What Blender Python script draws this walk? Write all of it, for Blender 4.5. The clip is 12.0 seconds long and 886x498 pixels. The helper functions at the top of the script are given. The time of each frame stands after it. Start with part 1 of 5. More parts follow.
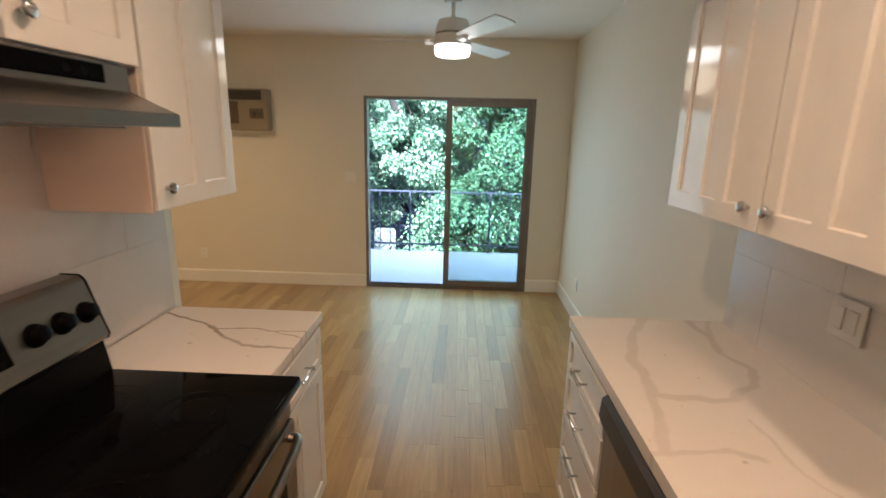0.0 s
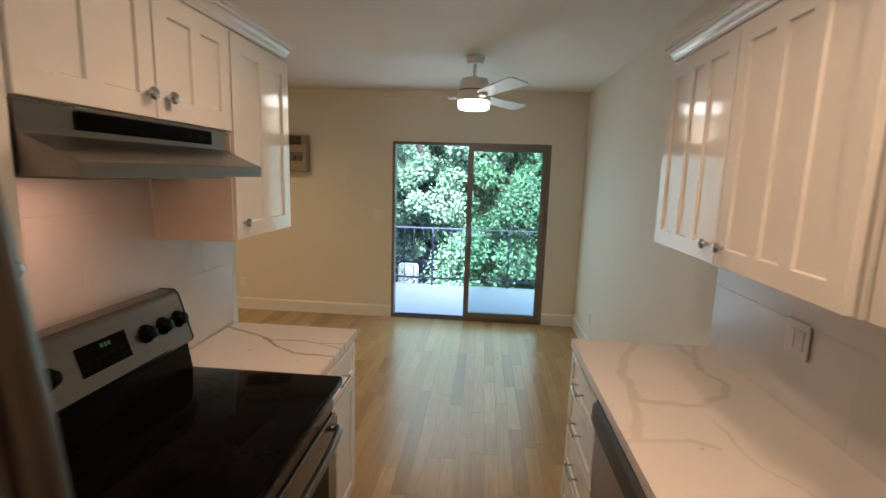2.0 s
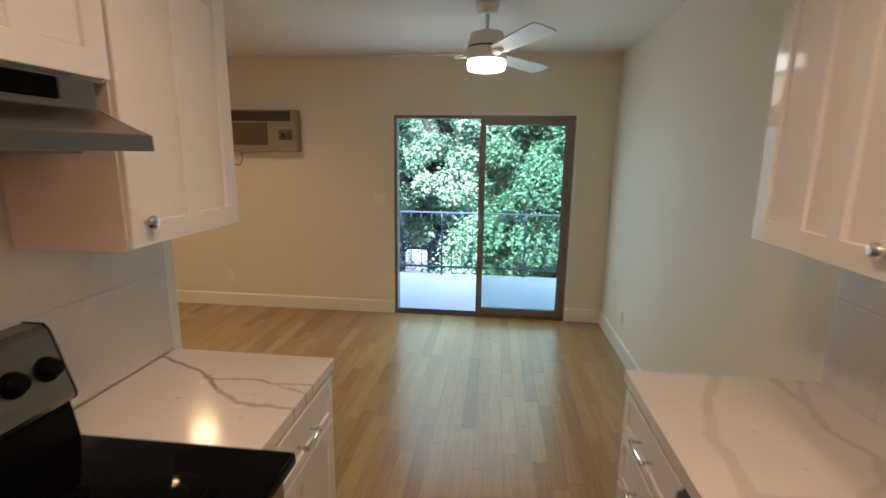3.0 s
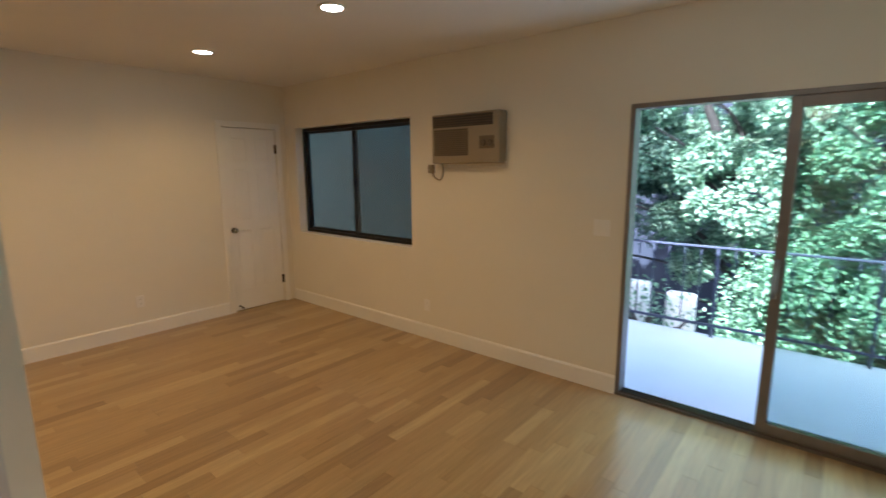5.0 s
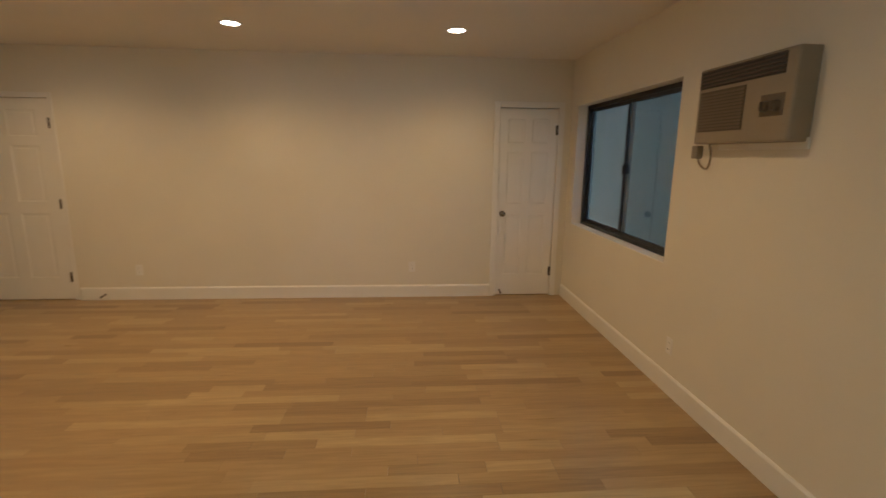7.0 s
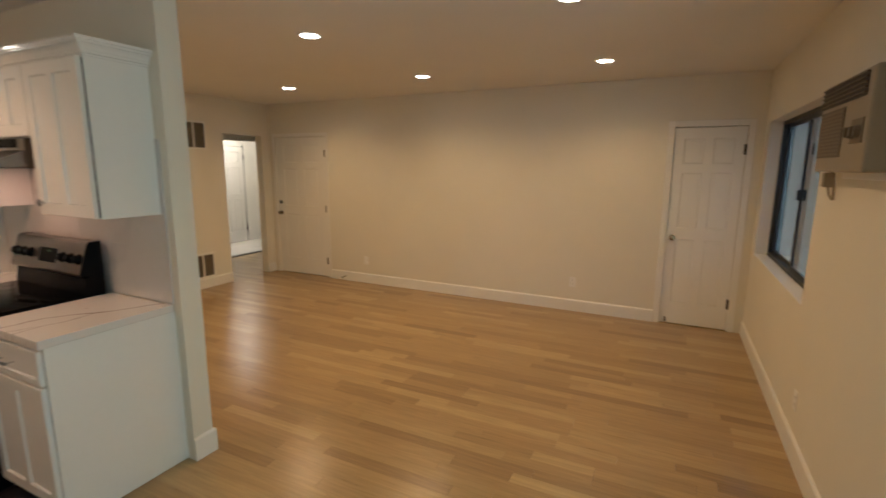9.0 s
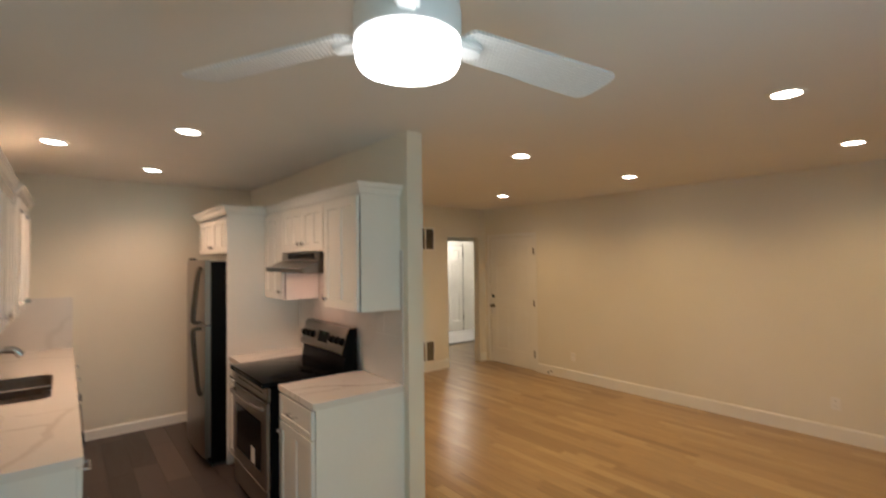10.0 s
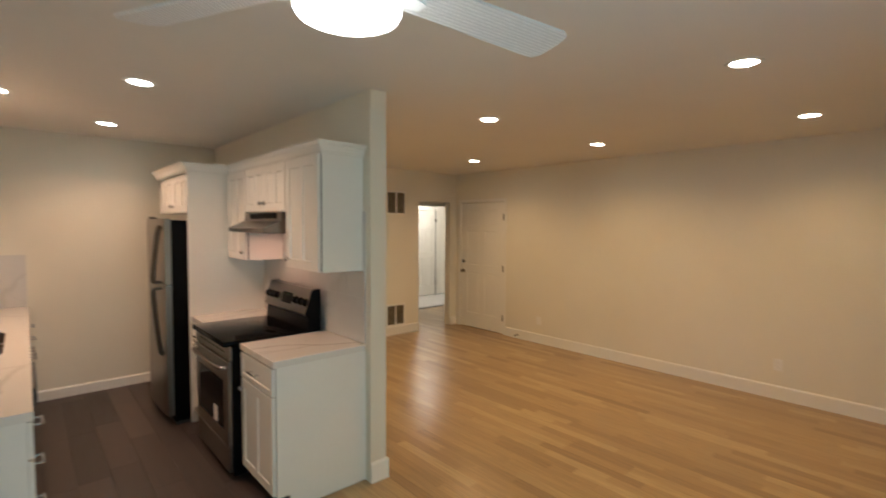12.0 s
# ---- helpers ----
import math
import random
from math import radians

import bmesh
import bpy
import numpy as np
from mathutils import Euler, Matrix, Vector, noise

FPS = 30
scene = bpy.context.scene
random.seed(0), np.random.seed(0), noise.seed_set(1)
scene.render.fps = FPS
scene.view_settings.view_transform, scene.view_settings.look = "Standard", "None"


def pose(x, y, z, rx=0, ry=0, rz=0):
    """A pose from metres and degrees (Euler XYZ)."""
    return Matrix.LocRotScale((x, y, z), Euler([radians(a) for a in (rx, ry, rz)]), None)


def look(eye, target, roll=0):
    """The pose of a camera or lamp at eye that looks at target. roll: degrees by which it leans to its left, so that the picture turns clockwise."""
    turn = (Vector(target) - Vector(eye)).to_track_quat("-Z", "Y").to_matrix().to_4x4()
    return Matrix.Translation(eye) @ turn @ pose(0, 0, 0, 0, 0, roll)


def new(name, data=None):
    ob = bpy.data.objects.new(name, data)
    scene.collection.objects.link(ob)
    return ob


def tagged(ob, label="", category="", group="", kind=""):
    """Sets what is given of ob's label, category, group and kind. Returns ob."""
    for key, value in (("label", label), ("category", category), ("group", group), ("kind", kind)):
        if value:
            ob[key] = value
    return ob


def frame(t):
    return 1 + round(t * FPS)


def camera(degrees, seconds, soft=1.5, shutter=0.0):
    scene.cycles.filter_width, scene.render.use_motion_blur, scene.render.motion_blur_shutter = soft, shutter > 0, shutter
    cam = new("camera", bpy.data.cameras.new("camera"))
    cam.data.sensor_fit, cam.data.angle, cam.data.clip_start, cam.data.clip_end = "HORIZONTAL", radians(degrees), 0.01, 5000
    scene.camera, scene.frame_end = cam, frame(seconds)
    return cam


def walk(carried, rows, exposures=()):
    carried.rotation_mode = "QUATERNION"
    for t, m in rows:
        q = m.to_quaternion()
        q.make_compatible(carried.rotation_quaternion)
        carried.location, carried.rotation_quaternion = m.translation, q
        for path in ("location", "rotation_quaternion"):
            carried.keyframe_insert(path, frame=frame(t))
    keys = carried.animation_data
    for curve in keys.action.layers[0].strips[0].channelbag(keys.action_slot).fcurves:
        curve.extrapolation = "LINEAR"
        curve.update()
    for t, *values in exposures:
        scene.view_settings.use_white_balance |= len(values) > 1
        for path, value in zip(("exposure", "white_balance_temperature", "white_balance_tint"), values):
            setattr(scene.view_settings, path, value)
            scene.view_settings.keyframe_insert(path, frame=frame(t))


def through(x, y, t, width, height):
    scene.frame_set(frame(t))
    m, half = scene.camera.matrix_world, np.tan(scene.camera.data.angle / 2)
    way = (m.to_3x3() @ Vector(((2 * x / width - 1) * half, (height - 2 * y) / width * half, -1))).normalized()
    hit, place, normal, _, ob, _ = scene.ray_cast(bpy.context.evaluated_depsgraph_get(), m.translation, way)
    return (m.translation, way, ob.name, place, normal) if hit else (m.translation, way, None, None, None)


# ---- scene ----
cam = camera(86.8, 12.0, shutter=0.5)
PATH = [
    (0, (0.726, 0.405, 1.628), (0.658, 2.348, 1.159), 1.3),
    (0.5, (0.749, 0.148, 1.66), (0.638, 2.111, 1.293), 1.5),
    (1, (0.761, -0.048, 1.677), (0.621, 1.92, 1.347), 1.3),
    (1.5, (0.764, -0.079, 1.669), (0.613, 1.889, 1.346), 1.5),
    (2, (0.754, 0.081, 1.662), (0.587, 2.048, 1.346), 1.7),
    (2.5, (0.723, 0.358, 1.649), (0.56, 2.321, 1.302), 1.2),
    (2.7, (0.721, 0.484, 1.642), (0.554, 2.438, 1.251), 1.1),
    (4.3, (0.798, 1.589, 1.613), (-0.05, 3.37, 1.287), -1.1),
    (4.5, (0.804, 1.733, 1.6), (-0.168, 3.453, 1.29), -0.8),
    (5, (0.797, 2.107, 1.608), (-0.468, 3.618, 1.266), -0.4),
    (5.5, (0.779, 2.51, 1.56), (-0.755, 3.754, 1.246), -1.5),
    (6, (0.777, 2.847, 1.572), (-0.98, 3.716, 1.175), -2.4),
    (6.5, (0.813, 3.201, 1.589), (-1.083, 3.683, 1.17), -0.7),
    (7, (0.753, 3.545, 1.567), (-1.201, 3.698, 1.171), 0.7),
    (7.2, (0.762, 3.609, 1.56), (-1.196, 3.667, 1.156), 1.3),
    (8.8, (1.082, 4.493, 1.653), (-0.72, 3.707, 1.287), 1.0),
    (9, (1.106, 4.555, 1.654), (-0.666, 3.694, 1.306), 0.4),
    (9.5, (1.181, 4.656, 1.672), (-0.349, 3.385, 1.459), 0.1),
    (10, (1.256, 4.726, 1.722), (0.001, 3.169, 1.764), -0.6),
    (10.5, (1.278, 4.779, 1.756), (0.149, 3.144, 1.985), -0.5),
    (11, (1.297, 4.78, 1.774), (0.214, 3.118, 2.026), -0.6),
    (11.5, (1.253, 4.778, 1.734), (0.112, 3.136, 1.801), 0.1),
    (12, (1.198, 4.792, 1.696), (-0.132, 3.302, 1.594), 0.4),
]

EXPOSURES = [(0.0, 2.98, 5150, 11), (0.5, 2.86, 5150, 11), (1.2, 2.77, 5150, 11), (3.0, 2.76, 5150, 11), (5.0, 2.72, 5150, 11), (6.5, 2.67, 5150, 11), (9.5, 2.89, 5150, 11), (11.0, 2.95, 5150, 11), (12.0, 3.00, 5150, 11)]
walk(cam, [(t, look(eye, target, roll)) for t, eye, target, roll in PATH], EXPOSURES)

# ---- world, sun, exposure ----
scene.view_settings.exposure = 0.0
world = bpy.data.worlds.new("sky")
scene.world = world
world.use_nodes = True
wt = world.node_tree
sky = wt.nodes.new("ShaderNodeTexSky")
sky.sky_type = "NISHITA"
sky.sun_disc = False
sky.air_density, sky.dust_density, sky.ozone_density = 0.8, 4.0, 0.6
sky.sun_elevation = radians(48)
sky.sun_rotation = radians(195)
wt.links.new(sky.outputs["Color"], wt.nodes["Background"].inputs["Color"])
wt.nodes["Background"].inputs["Strength"].default_value = 0.15
sun = new("sun", bpy.data.lights.new("sun", "SUN"))
sun.data.energy = 5.0
sun.data.angle = radians(0.5)
sun.data.color = (1.0, 0.95, 0.86)
sun.matrix_world = look((0, 0, 30), (0.26 * 27.0, 0.966 * 27.0, 0.0))

# daylight that enters by the glass door
day = new("door_daylight", bpy.data.lights.new("door_daylight", "AREA"))
day.data.shape, day.data.size, day.data.size_y = "RECTANGLE", 1.62, 1.80
day.data.energy, day.data.color = 1.7, (0.83, 1.0, 0.86)
day.matrix_world = look((0.587, 5.262, 1.02), (0.587, 3.0, 1.02))

# ---- plan ----
CEIL = 2.55
NY, WX, EX, SY, KY = 5.30, -4.31, 1.81, -1.043, -1.0
PX0, PX1, PEND = -0.57, -0.45, 2.25      # partition between kitchen and living room
SL0, SL1, SLTOP = -0.278, 1.451, 2.004     # sliding door opening
WN0, WN1, WNB, WNT = -4.11, -2.258, 0.855, 2.071
LAMP_WARM, LAMP_KITCHEN = (1.0, 0.55, 0.18), (1.0, 0.54, 0.25)
DOWNLIGHTS = [(-1.62, 2.18), (-3.282, 2.18), (-3.282, 0.381), (-1.62, 0.381), (-1.617, 3.98), (-3.282, 3.95), (1.324, 0.582), (0.65, 1.405), (0.65, -0.19)]
DOWN_WATTS, KITCHEN_WATTS, FAN_WATTS = 6.9, 7.0, 0.2
FAN = (0.64, 3.84)


# ---- materials ----
def links_of(name):
    m = bpy.data.materials.new(name)
    m.use_nodes = True
    return m, m.node_tree.nodes, m.node_tree.links, m.node_tree.nodes["Principled BSDF"]


def paint(name, a, b, rough=0.5, scale=3.0, fine=120.0, bump=0.05, metal=0.0, stretch=(1, 1, 1), coat=0.0, spread=0.12, mix_fine=0.3, gloss=0.5, ior=1.45):
    """Two-scale noise between colours a and b, with bump and uneven gloss."""
    m, n, l, p = links_of(name)
    tc = n.new("ShaderNodeTexCoord")
    mp = n.new("ShaderNodeMapping")
    mp.inputs["Scale"].default_value = stretch
    l.new(tc.outputs["Object"], mp.inputs["Vector"])
    big = n.new("ShaderNodeTexNoise")
    big.inputs["Scale"].default_value = scale
    big.inputs["Detail"].default_value = 5
    small = n.new("ShaderNodeTexNoise")
    small.inputs["Scale"].default_value = fine
    small.inputs["Detail"].default_value = 3
    for t in (big, small):
        l.new(mp.outputs["Vector"], t.inputs["Vector"])
    f = n.new("ShaderNodeMix")
    f.inputs["Factor"].default_value = mix_fine
    l.new(big.outputs["Fac"], f.inputs["A"])
    l.new(small.outputs["Fac"], f.inputs["B"])
    ramp = n.new("ShaderNodeValToRGB")
    ramp.color_ramp.elements[0].position, ramp.color_ramp.elements[0].color = 0.35, (*a, 1)
    ramp.color_ramp.elements[1].position, ramp.color_ramp.elements[1].color = 0.65, (*b, 1)
    l.new(f.outputs["Result"], ramp.inputs["Fac"])
    l.new(ramp.outputs["Color"], p.inputs["Base Color"])
    r = n.new("ShaderNodeMapRange")
    r.inputs["To Min"].default_value = max(0.02, rough - spread * rough)
    r.inputs["To Max"].default_value = min(1, rough + spread * rough)
    l.new(big.outputs["Fac"], r.inputs["Value"])
    l.new(r.outputs["Result"], p.inputs["Roughness"])
    bp = n.new("ShaderNodeBump")
    bp.inputs["Strength"].default_value = bump
    bp.inputs["Distance"].default_value = 0.004
    l.new(f.outputs["Result"], bp.inputs["Height"])
    l.new(bp.outputs["Normal"], p.inputs["Normal"])
    p.inputs["Metallic"].default_value = metal
    p.inputs["Coat Weight"].default_value = coat
    p.inputs["Specular IOR Level"].default_value = gloss
    p.inputs["IOR"].default_value = ior
    return m


def wood(name, ramp_colors, grain=(26, 1.6, 26), rough=0.29, per_object=True, coat=0.42, grain_dark=0.84):
    m, n, l, p = links_of(name)
    if per_object:
        rnd = n.new("ShaderNodeObjectInfo").outputs["Random"]
    else:
        rnd = n.new("ShaderNodeNewGeometry").outputs["Random Per Island"]
    ramp = n.new("ShaderNodeValToRGB")
    els = ramp.color_ramp.elements
    while len(els) < len(ramp_colors):
        els.new(0.5)
    for i, c in enumerate(ramp_colors):
        els[i].position, els[i].color = i / (len(ramp_colors) - 1), (*c, 1)
    l.new(rnd, ramp.inputs["Fac"])
    tc = n.new("ShaderNodeTexCoord")
    geo = n.new("ShaderNodeNewGeometry")
    add = n.new("ShaderNodeVectorMath")
    add.operation = "MULTIPLY_ADD"
    add.inputs[1].default_value = (1, 1, 1)
    comb = n.new("ShaderNodeCombineXYZ")
    mul = n.new("ShaderNodeMath")
    mul.operation = "MULTIPLY"
    mul.inputs[1].default_value = 37.0
    l.new(rnd, mul.inputs[0])
    l.new(mul.outputs[0], comb.inputs["Y"])
    l.new(geo.outputs["Position"], add.inputs[0])
    l.new(comb.outputs[0], add.inputs[2])
    mp = n.new("ShaderNodeMapping")
    mp.inputs["Scale"].default_value = grain
    l.new(add.outputs[0], mp.inputs["Vector"])
    g = n.new("ShaderNodeTexNoise")
    g.inputs["Scale"].default_value = 2.2
    g.inputs["Detail"].default_value = 6
    g.inputs["Distortion"].default_value = 0.6
    l.new(mp.outputs[0], g.inputs["Vector"])
    gr = n.new("ShaderNodeMapRange")
    gr.inputs["From Min"].default_value, gr.inputs["From Max"].default_value = 0.3, 0.7
    gr.inputs["To Min"].default_value, gr.inputs["To Max"].default_value = grain_dark, 1.12
    l.new(g.outputs["Fac"], gr.inputs["Value"])
    mx = n.new("ShaderNodeMix")
    mx.data_type, mx.blend_type = "RGBA", "MULTIPLY"
    mx.inputs["Factor"].default_value = 1
    l.new(ramp.outputs["Color"], mx.inputs["A"])
    l.new(gr.outputs["Result"], mx.inputs["B"])
    l.new(mx.outputs["Result"], p.inputs["Base Color"])
    rr = n.new("ShaderNodeMapRange")
    rr.inputs["To Min"].default_value, rr.inputs["To Max"].default_value = rough * 0.8, rough * 1.35
    l.new(g.outputs["Fac"], rr.inputs["Value"])
    l.new(rr.outputs["Result"], p.inputs["Roughness"])
    bp = n.new("ShaderNodeBump")
    bp.inputs["Strength"].default_value, bp.inputs["Distance"].default_value = 0.08, 0.002
    l.new(g.outputs["Fac"], bp.inputs["Height"])
    l.new(bp.outputs["Normal"], p.inputs["Normal"])
    p.inputs["Coat Weight"].default_value = coat
    p.inputs["Coat Roughness"].default_value = 0.24
    return m


def marble(name, base, vein, scale, rough, width=0.018, faint=0.6):
    m, n, l, p = links_of(name)
    tc = n.new("ShaderNodeTexCoord")
    col = None
    warp = n.new("ShaderNodeTexNoise")
    warp.inputs["Scale"].default_value, warp.inputs["Detail"].default_value = scale * 1.6, 3
    l.new(tc.outputs["Object"], warp.inputs["Vector"])
    va = n.new("ShaderNodeVectorMath")
    va.operation = "MULTIPLY_ADD"
    va.inputs[1].default_value = (0.35, 0.35, 0.35)
    l.new(warp.outputs["Color"], va.inputs[0])
    l.new(tc.outputs["Object"], va.inputs[2])
    masks = []
    for sc, wd, amt in ((scale, width, 1.0), (scale * 2.3, width * 0.5, faint)):
        v = n.new("ShaderNodeTexNoise")
        v.inputs["Scale"].default_value, v.inputs["Detail"].default_value = sc, 2
        l.new(va.outputs[0], v.inputs["Vector"])
        s1 = n.new("ShaderNodeMath")
        s1.operation = "SUBTRACT"
        s1.inputs[1].default_value = 0.5
        l.new(v.outputs["Fac"], s1.inputs[0])
        ab = n.new("ShaderNodeMath")
        ab.operation = "ABSOLUTE"
        l.new(s1.outputs[0], ab.inputs[0])
        mr = n.new("ShaderNodeMapRange")
        mr.interpolation_type = "SMOOTHSTEP"
        mr.inputs["From Min"].default_value, mr.inputs["From Max"].default_value = 0.0, wd
        mr.inputs["To Min"].default_value, mr.inputs["To Max"].default_value = amt, 0.0
        l.new(ab.outputs[0], mr.inputs["Value"])
        # veins come and go
        gate = n.new("ShaderNodeTexNoise")
        gate.inputs["Scale"].default_value = sc * 0.9
        l.new(tc.outputs["Object"], gate.inputs["Vector"])
        gm = n.new("ShaderNodeMapRange")
        gm.inputs["From Min"].default_value, gm.inputs["From Max"].default_value = 0.42, 0.62
        l.new(gate.outputs["Fac"], gm.inputs["Value"])
        mu = n.new("ShaderNodeMath")
        mu.operation = "MULTIPLY"
        l.new(mr.outputs[0], mu.inputs[0])
        l.new(gm.outputs[0], mu.inputs[1])
        masks.append(mu)
    mxm = n.new("ShaderNodeMath")
    mxm.operation = "MAXIMUM"
    l.new(masks[0].outputs[0], mxm.inputs[0])
    l.new(masks[1].outputs[0], mxm.inputs[1])
    mx = n.new("ShaderNodeMix")
    mx.data_type = "RGBA"
    mx.inputs["A"].default_value, mx.inputs["B"].default_value = (*base, 1), (*vein, 1)
    l.new(mxm.outputs[0], mx.inputs["Factor"])
    l.new(mx.outputs["Result"], p.inputs["Base Color"])
    p.inputs["Roughness"].default_value = rough
    return m


def veined_quartz(name, base, vein, runs, rough):
    """Pale quartz with a few long veins; each run: half width, strength, then its bends (x, y)."""
    m, n, l, p = links_of(name)
    geo = n.new("ShaderNodeNewGeometry")

    def op(kind, a, b=None, c=None, vec=False, clamp=False):
        q = n.new("ShaderNodeVectorMath" if vec else "ShaderNodeMath")
        q.operation = kind
        for k, v in enumerate((a, b, c)):
            if v is None:
                continue
            if isinstance(v, (int, float, tuple)):
                q.inputs[k].default_value = v
            else:
                l.new(v, q.inputs[k])
        if not vec:
            q.use_clamp = clamp
        return q.outputs["Value"] if kind in ("DOT_PRODUCT", "LENGTH") else q.outputs[0]

    def noise(scale, detail, out):
        t = n.new("ShaderNodeTexNoise")
        t.inputs["Scale"].default_value, t.inputs["Detail"].default_value = scale, detail
        l.new(geo.outputs["Position"], t.inputs["Vector"])
        return t.outputs[out]
    wob = op("MULTIPLY_ADD", noise(9, 4, "Color"), (0.05, 0.05, 0.0), geo.outputs["Position"], True)
    pos = op("MULTIPLY", op("SUBTRACT", wob, (0.025, 0.025, 0.0), None, True), (1.0, 1.0, 0.0), None, True)
    swell = op("MULTIPLY_ADD", noise(13, 2, "Fac"), 1.6, 0.2)
    total = None
    for half, strength, bends in runs:
        for a, b in zip(bends, bends[1:]):
            d = (b[0] - a[0], b[1] - a[1], 0.0)
            q = d[0] ** 2 + d[1] ** 2
            rel = op("SUBTRACT", pos, (a[0], a[1], 0.0), None, True)
            h = op("MULTIPLY", op("DOT_PRODUCT", rel, d, None, True), 1.0 / q, None, False, True)
            sc = n.new("ShaderNodeVectorMath")
            sc.operation = "SCALE"
            sc.inputs[0].default_value = d
            l.new(h, sc.inputs["Scale"])
            dist = op("LENGTH", op("SUBTRACT", rel, sc.outputs[0], None, True), None, None, True)
            edge = op("DIVIDE", dist, op("MULTIPLY", swell, half))
            mr = n.new("ShaderNodeMapRange")
            mr.interpolation_type = "SMOOTHSTEP"
            mr.inputs["From Min"].default_value, mr.inputs["From Max"].default_value = 0.35, 1.1
            mr.inputs["To Min"].default_value, mr.inputs["To Max"].default_value = strength, 0.0
            l.new(edge, mr.inputs["Value"])
            total = mr.outputs[0] if total is None else op("MAXIMUM", total, mr.outputs[0])
    # tiny dark specks and a faint cloud
    speck = n.new("ShaderNodeMapRange")
    speck.inputs["From Min"].default_value, speck.inputs["From Max"].default_value = 0.745, 0.79
    speck.inputs["To Max"].default_value = 0.55
    l.new(noise(26, 1, "Fac"), speck.inputs["Value"])
    cloud = op("MULTIPLY", noise(3, 3, "Fac"), 0.10)
    fac = op("MULTIPLY", op("MAXIMUM", op("MAXIMUM", total, speck.outputs[0]), cloud), op("MULTIPLY_ADD", noise(5, 2, "Fac"), 0.8, 0.55), None, False, True)
    mx = n.new("ShaderNodeMix")
    mx.data_type = "RGBA"
    mx.inputs["A"].default_value, mx.inputs["B"].default_value = (*base, 1), (*vein, 1)
    l.new(fac, mx.inputs["Factor"])
    l.new(mx.outputs["Result"], p.inputs["Base Color"])
    p.inputs["Roughness"].default_value = rough
    return m


def glow(name, color, strength, base=(0.8, 0.8, 0.78)):
    m, n, l, p = links_of(name)
    p.inputs["Base Color"].default_value = (*base, 1)
    p.inputs["Emission Color"].default_value = (*color, 1)
    p.inputs["Emission Strength"].default_value = strength
    return m


def glass(name, tint, rough=0.0):
    m, n, l, p = links_of(name)
    p.inputs["Base Color"].default_value = (*tint, 1)
    p.inputs["Roughness"].default_value = rough
    p.inputs["Transmission Weight"].default_value = 1.0
    p.inputs["IOR"].default_value = 1.45
    return m


def leaf_material(name, dark, light):
    m, n, l, p = links_of(name)
    geo = n.new("ShaderNodeNewGeometry")
    ramp = n.new("ShaderNodeValToRGB")
    ramp.color_ramp.elements[0].color = (*dark, 1)
    ramp.color_ramp.elements[1].color = (*light, 1)
    l.new(geo.outputs["Random Per Island"], ramp.inputs["Fac"])
    l.new(ramp.outputs["Color"], p.inputs["Base Color"])
    p.inputs["Roughness"].default_value = 0.35
    tr = n.new("ShaderNodeBsdfTranslucent")
    l.new(ramp.outputs["Color"], tr.inputs["Color"])
    mix = n.new("ShaderNodeMixShader")
    mix.inputs["Fac"].default_value = 0.3
    l.new(p.outputs[0], mix.inputs[1])
    l.new(tr.outputs[0], mix.inputs[2])
    l.new(mix.outputs[0], n["Material Output"].inputs["Surface"])
    return m


M_WALL = paint("wall_paint", (0.74, 0.70, 0.59), (0.78, 0.74, 0.63), 0.6, 1.2, 160, 0.06)
M_CEIL = paint("ceiling_paint", (0.76, 0.73, 0.67), (0.80, 0.77, 0.71), 0.75, 1.0, 190, 0.10)
M_TRIM = paint("trim_paint", (0.80, 0.78, 0.72), (0.84, 0.82, 0.76), 0.32, 2.5, 140, 0.03)
M_CAB = paint("cabinet_lacquer", (0.80, 0.775, 0.72), (0.83, 0.805, 0.75), 0.11, 2.0, 40, 0.006, coat=0.2)
M_CABIN = paint("cabinet_inside", (0.78, 0.75, 0.68), (0.82, 0.79, 0.72), 0.35, 2.0, 90, 0.02)
# White cabinet side with the hood's warm light put into its colour.
M_CABWARM = paint("cabinet_side_warm_lit", (0.70, 0.60, 0.49), (0.75, 0.65, 0.54), 0.4, 2, 40, 0.03, stretch=(1, 1, 8))
M_STEEL = paint("brushed_steel", (0.215, 0.193, 0.170), (0.245, 0.220, 0.195), 0.28, 3, 60, 0.002, metal=1.0, stretch=(12, 0.3, 12), spread=0.04)
M_STEELV = paint("brushed_steel_vertical", (0.225, 0.187, 0.153), (0.262, 0.219, 0.181), 0.29, 3, 60, 0.002, metal=1.0, stretch=(12, 12, 0.3), spread=0.04)
M_SINK = paint("sink_steel", (0.28, 0.23, 0.19), (0.34, 0.28, 0.235), 0.36, 3, 60, 0.01, metal=1.0, stretch=(12, 0.3, 12))
M_CHROME = paint("chrome", (0.52, 0.52, 0.53), (0.60, 0.60, 0.61), 0.07, 5, 60, 0.0, metal=1.0)
M_HANDLE = paint("dark_steel", (0.088, 0.072, 0.059), (0.11, 0.092, 0.076), 0.32, 3, 60, 0.002, metal=1.0, stretch=(12, 12, 0.3))
M_NICKEL = paint("satin_nickel", (0.30, 0.27, 0.23), (0.36, 0.33, 0.28), 0.25, 5, 60, 0.0, metal=1.0)
M_BLACK = paint("black_enamel", (0.003, 0.003, 0.0033), (0.005, 0.005, 0.005), 0.25, 4, 200, 0.02, ior=1.16)
M_BLACKGLASS = paint("black_glass", (0.002, 0.002, 0.0022), (0.0035, 0.0035, 0.0035), 0.05, 4, 60, 0.0, ior=1.11)
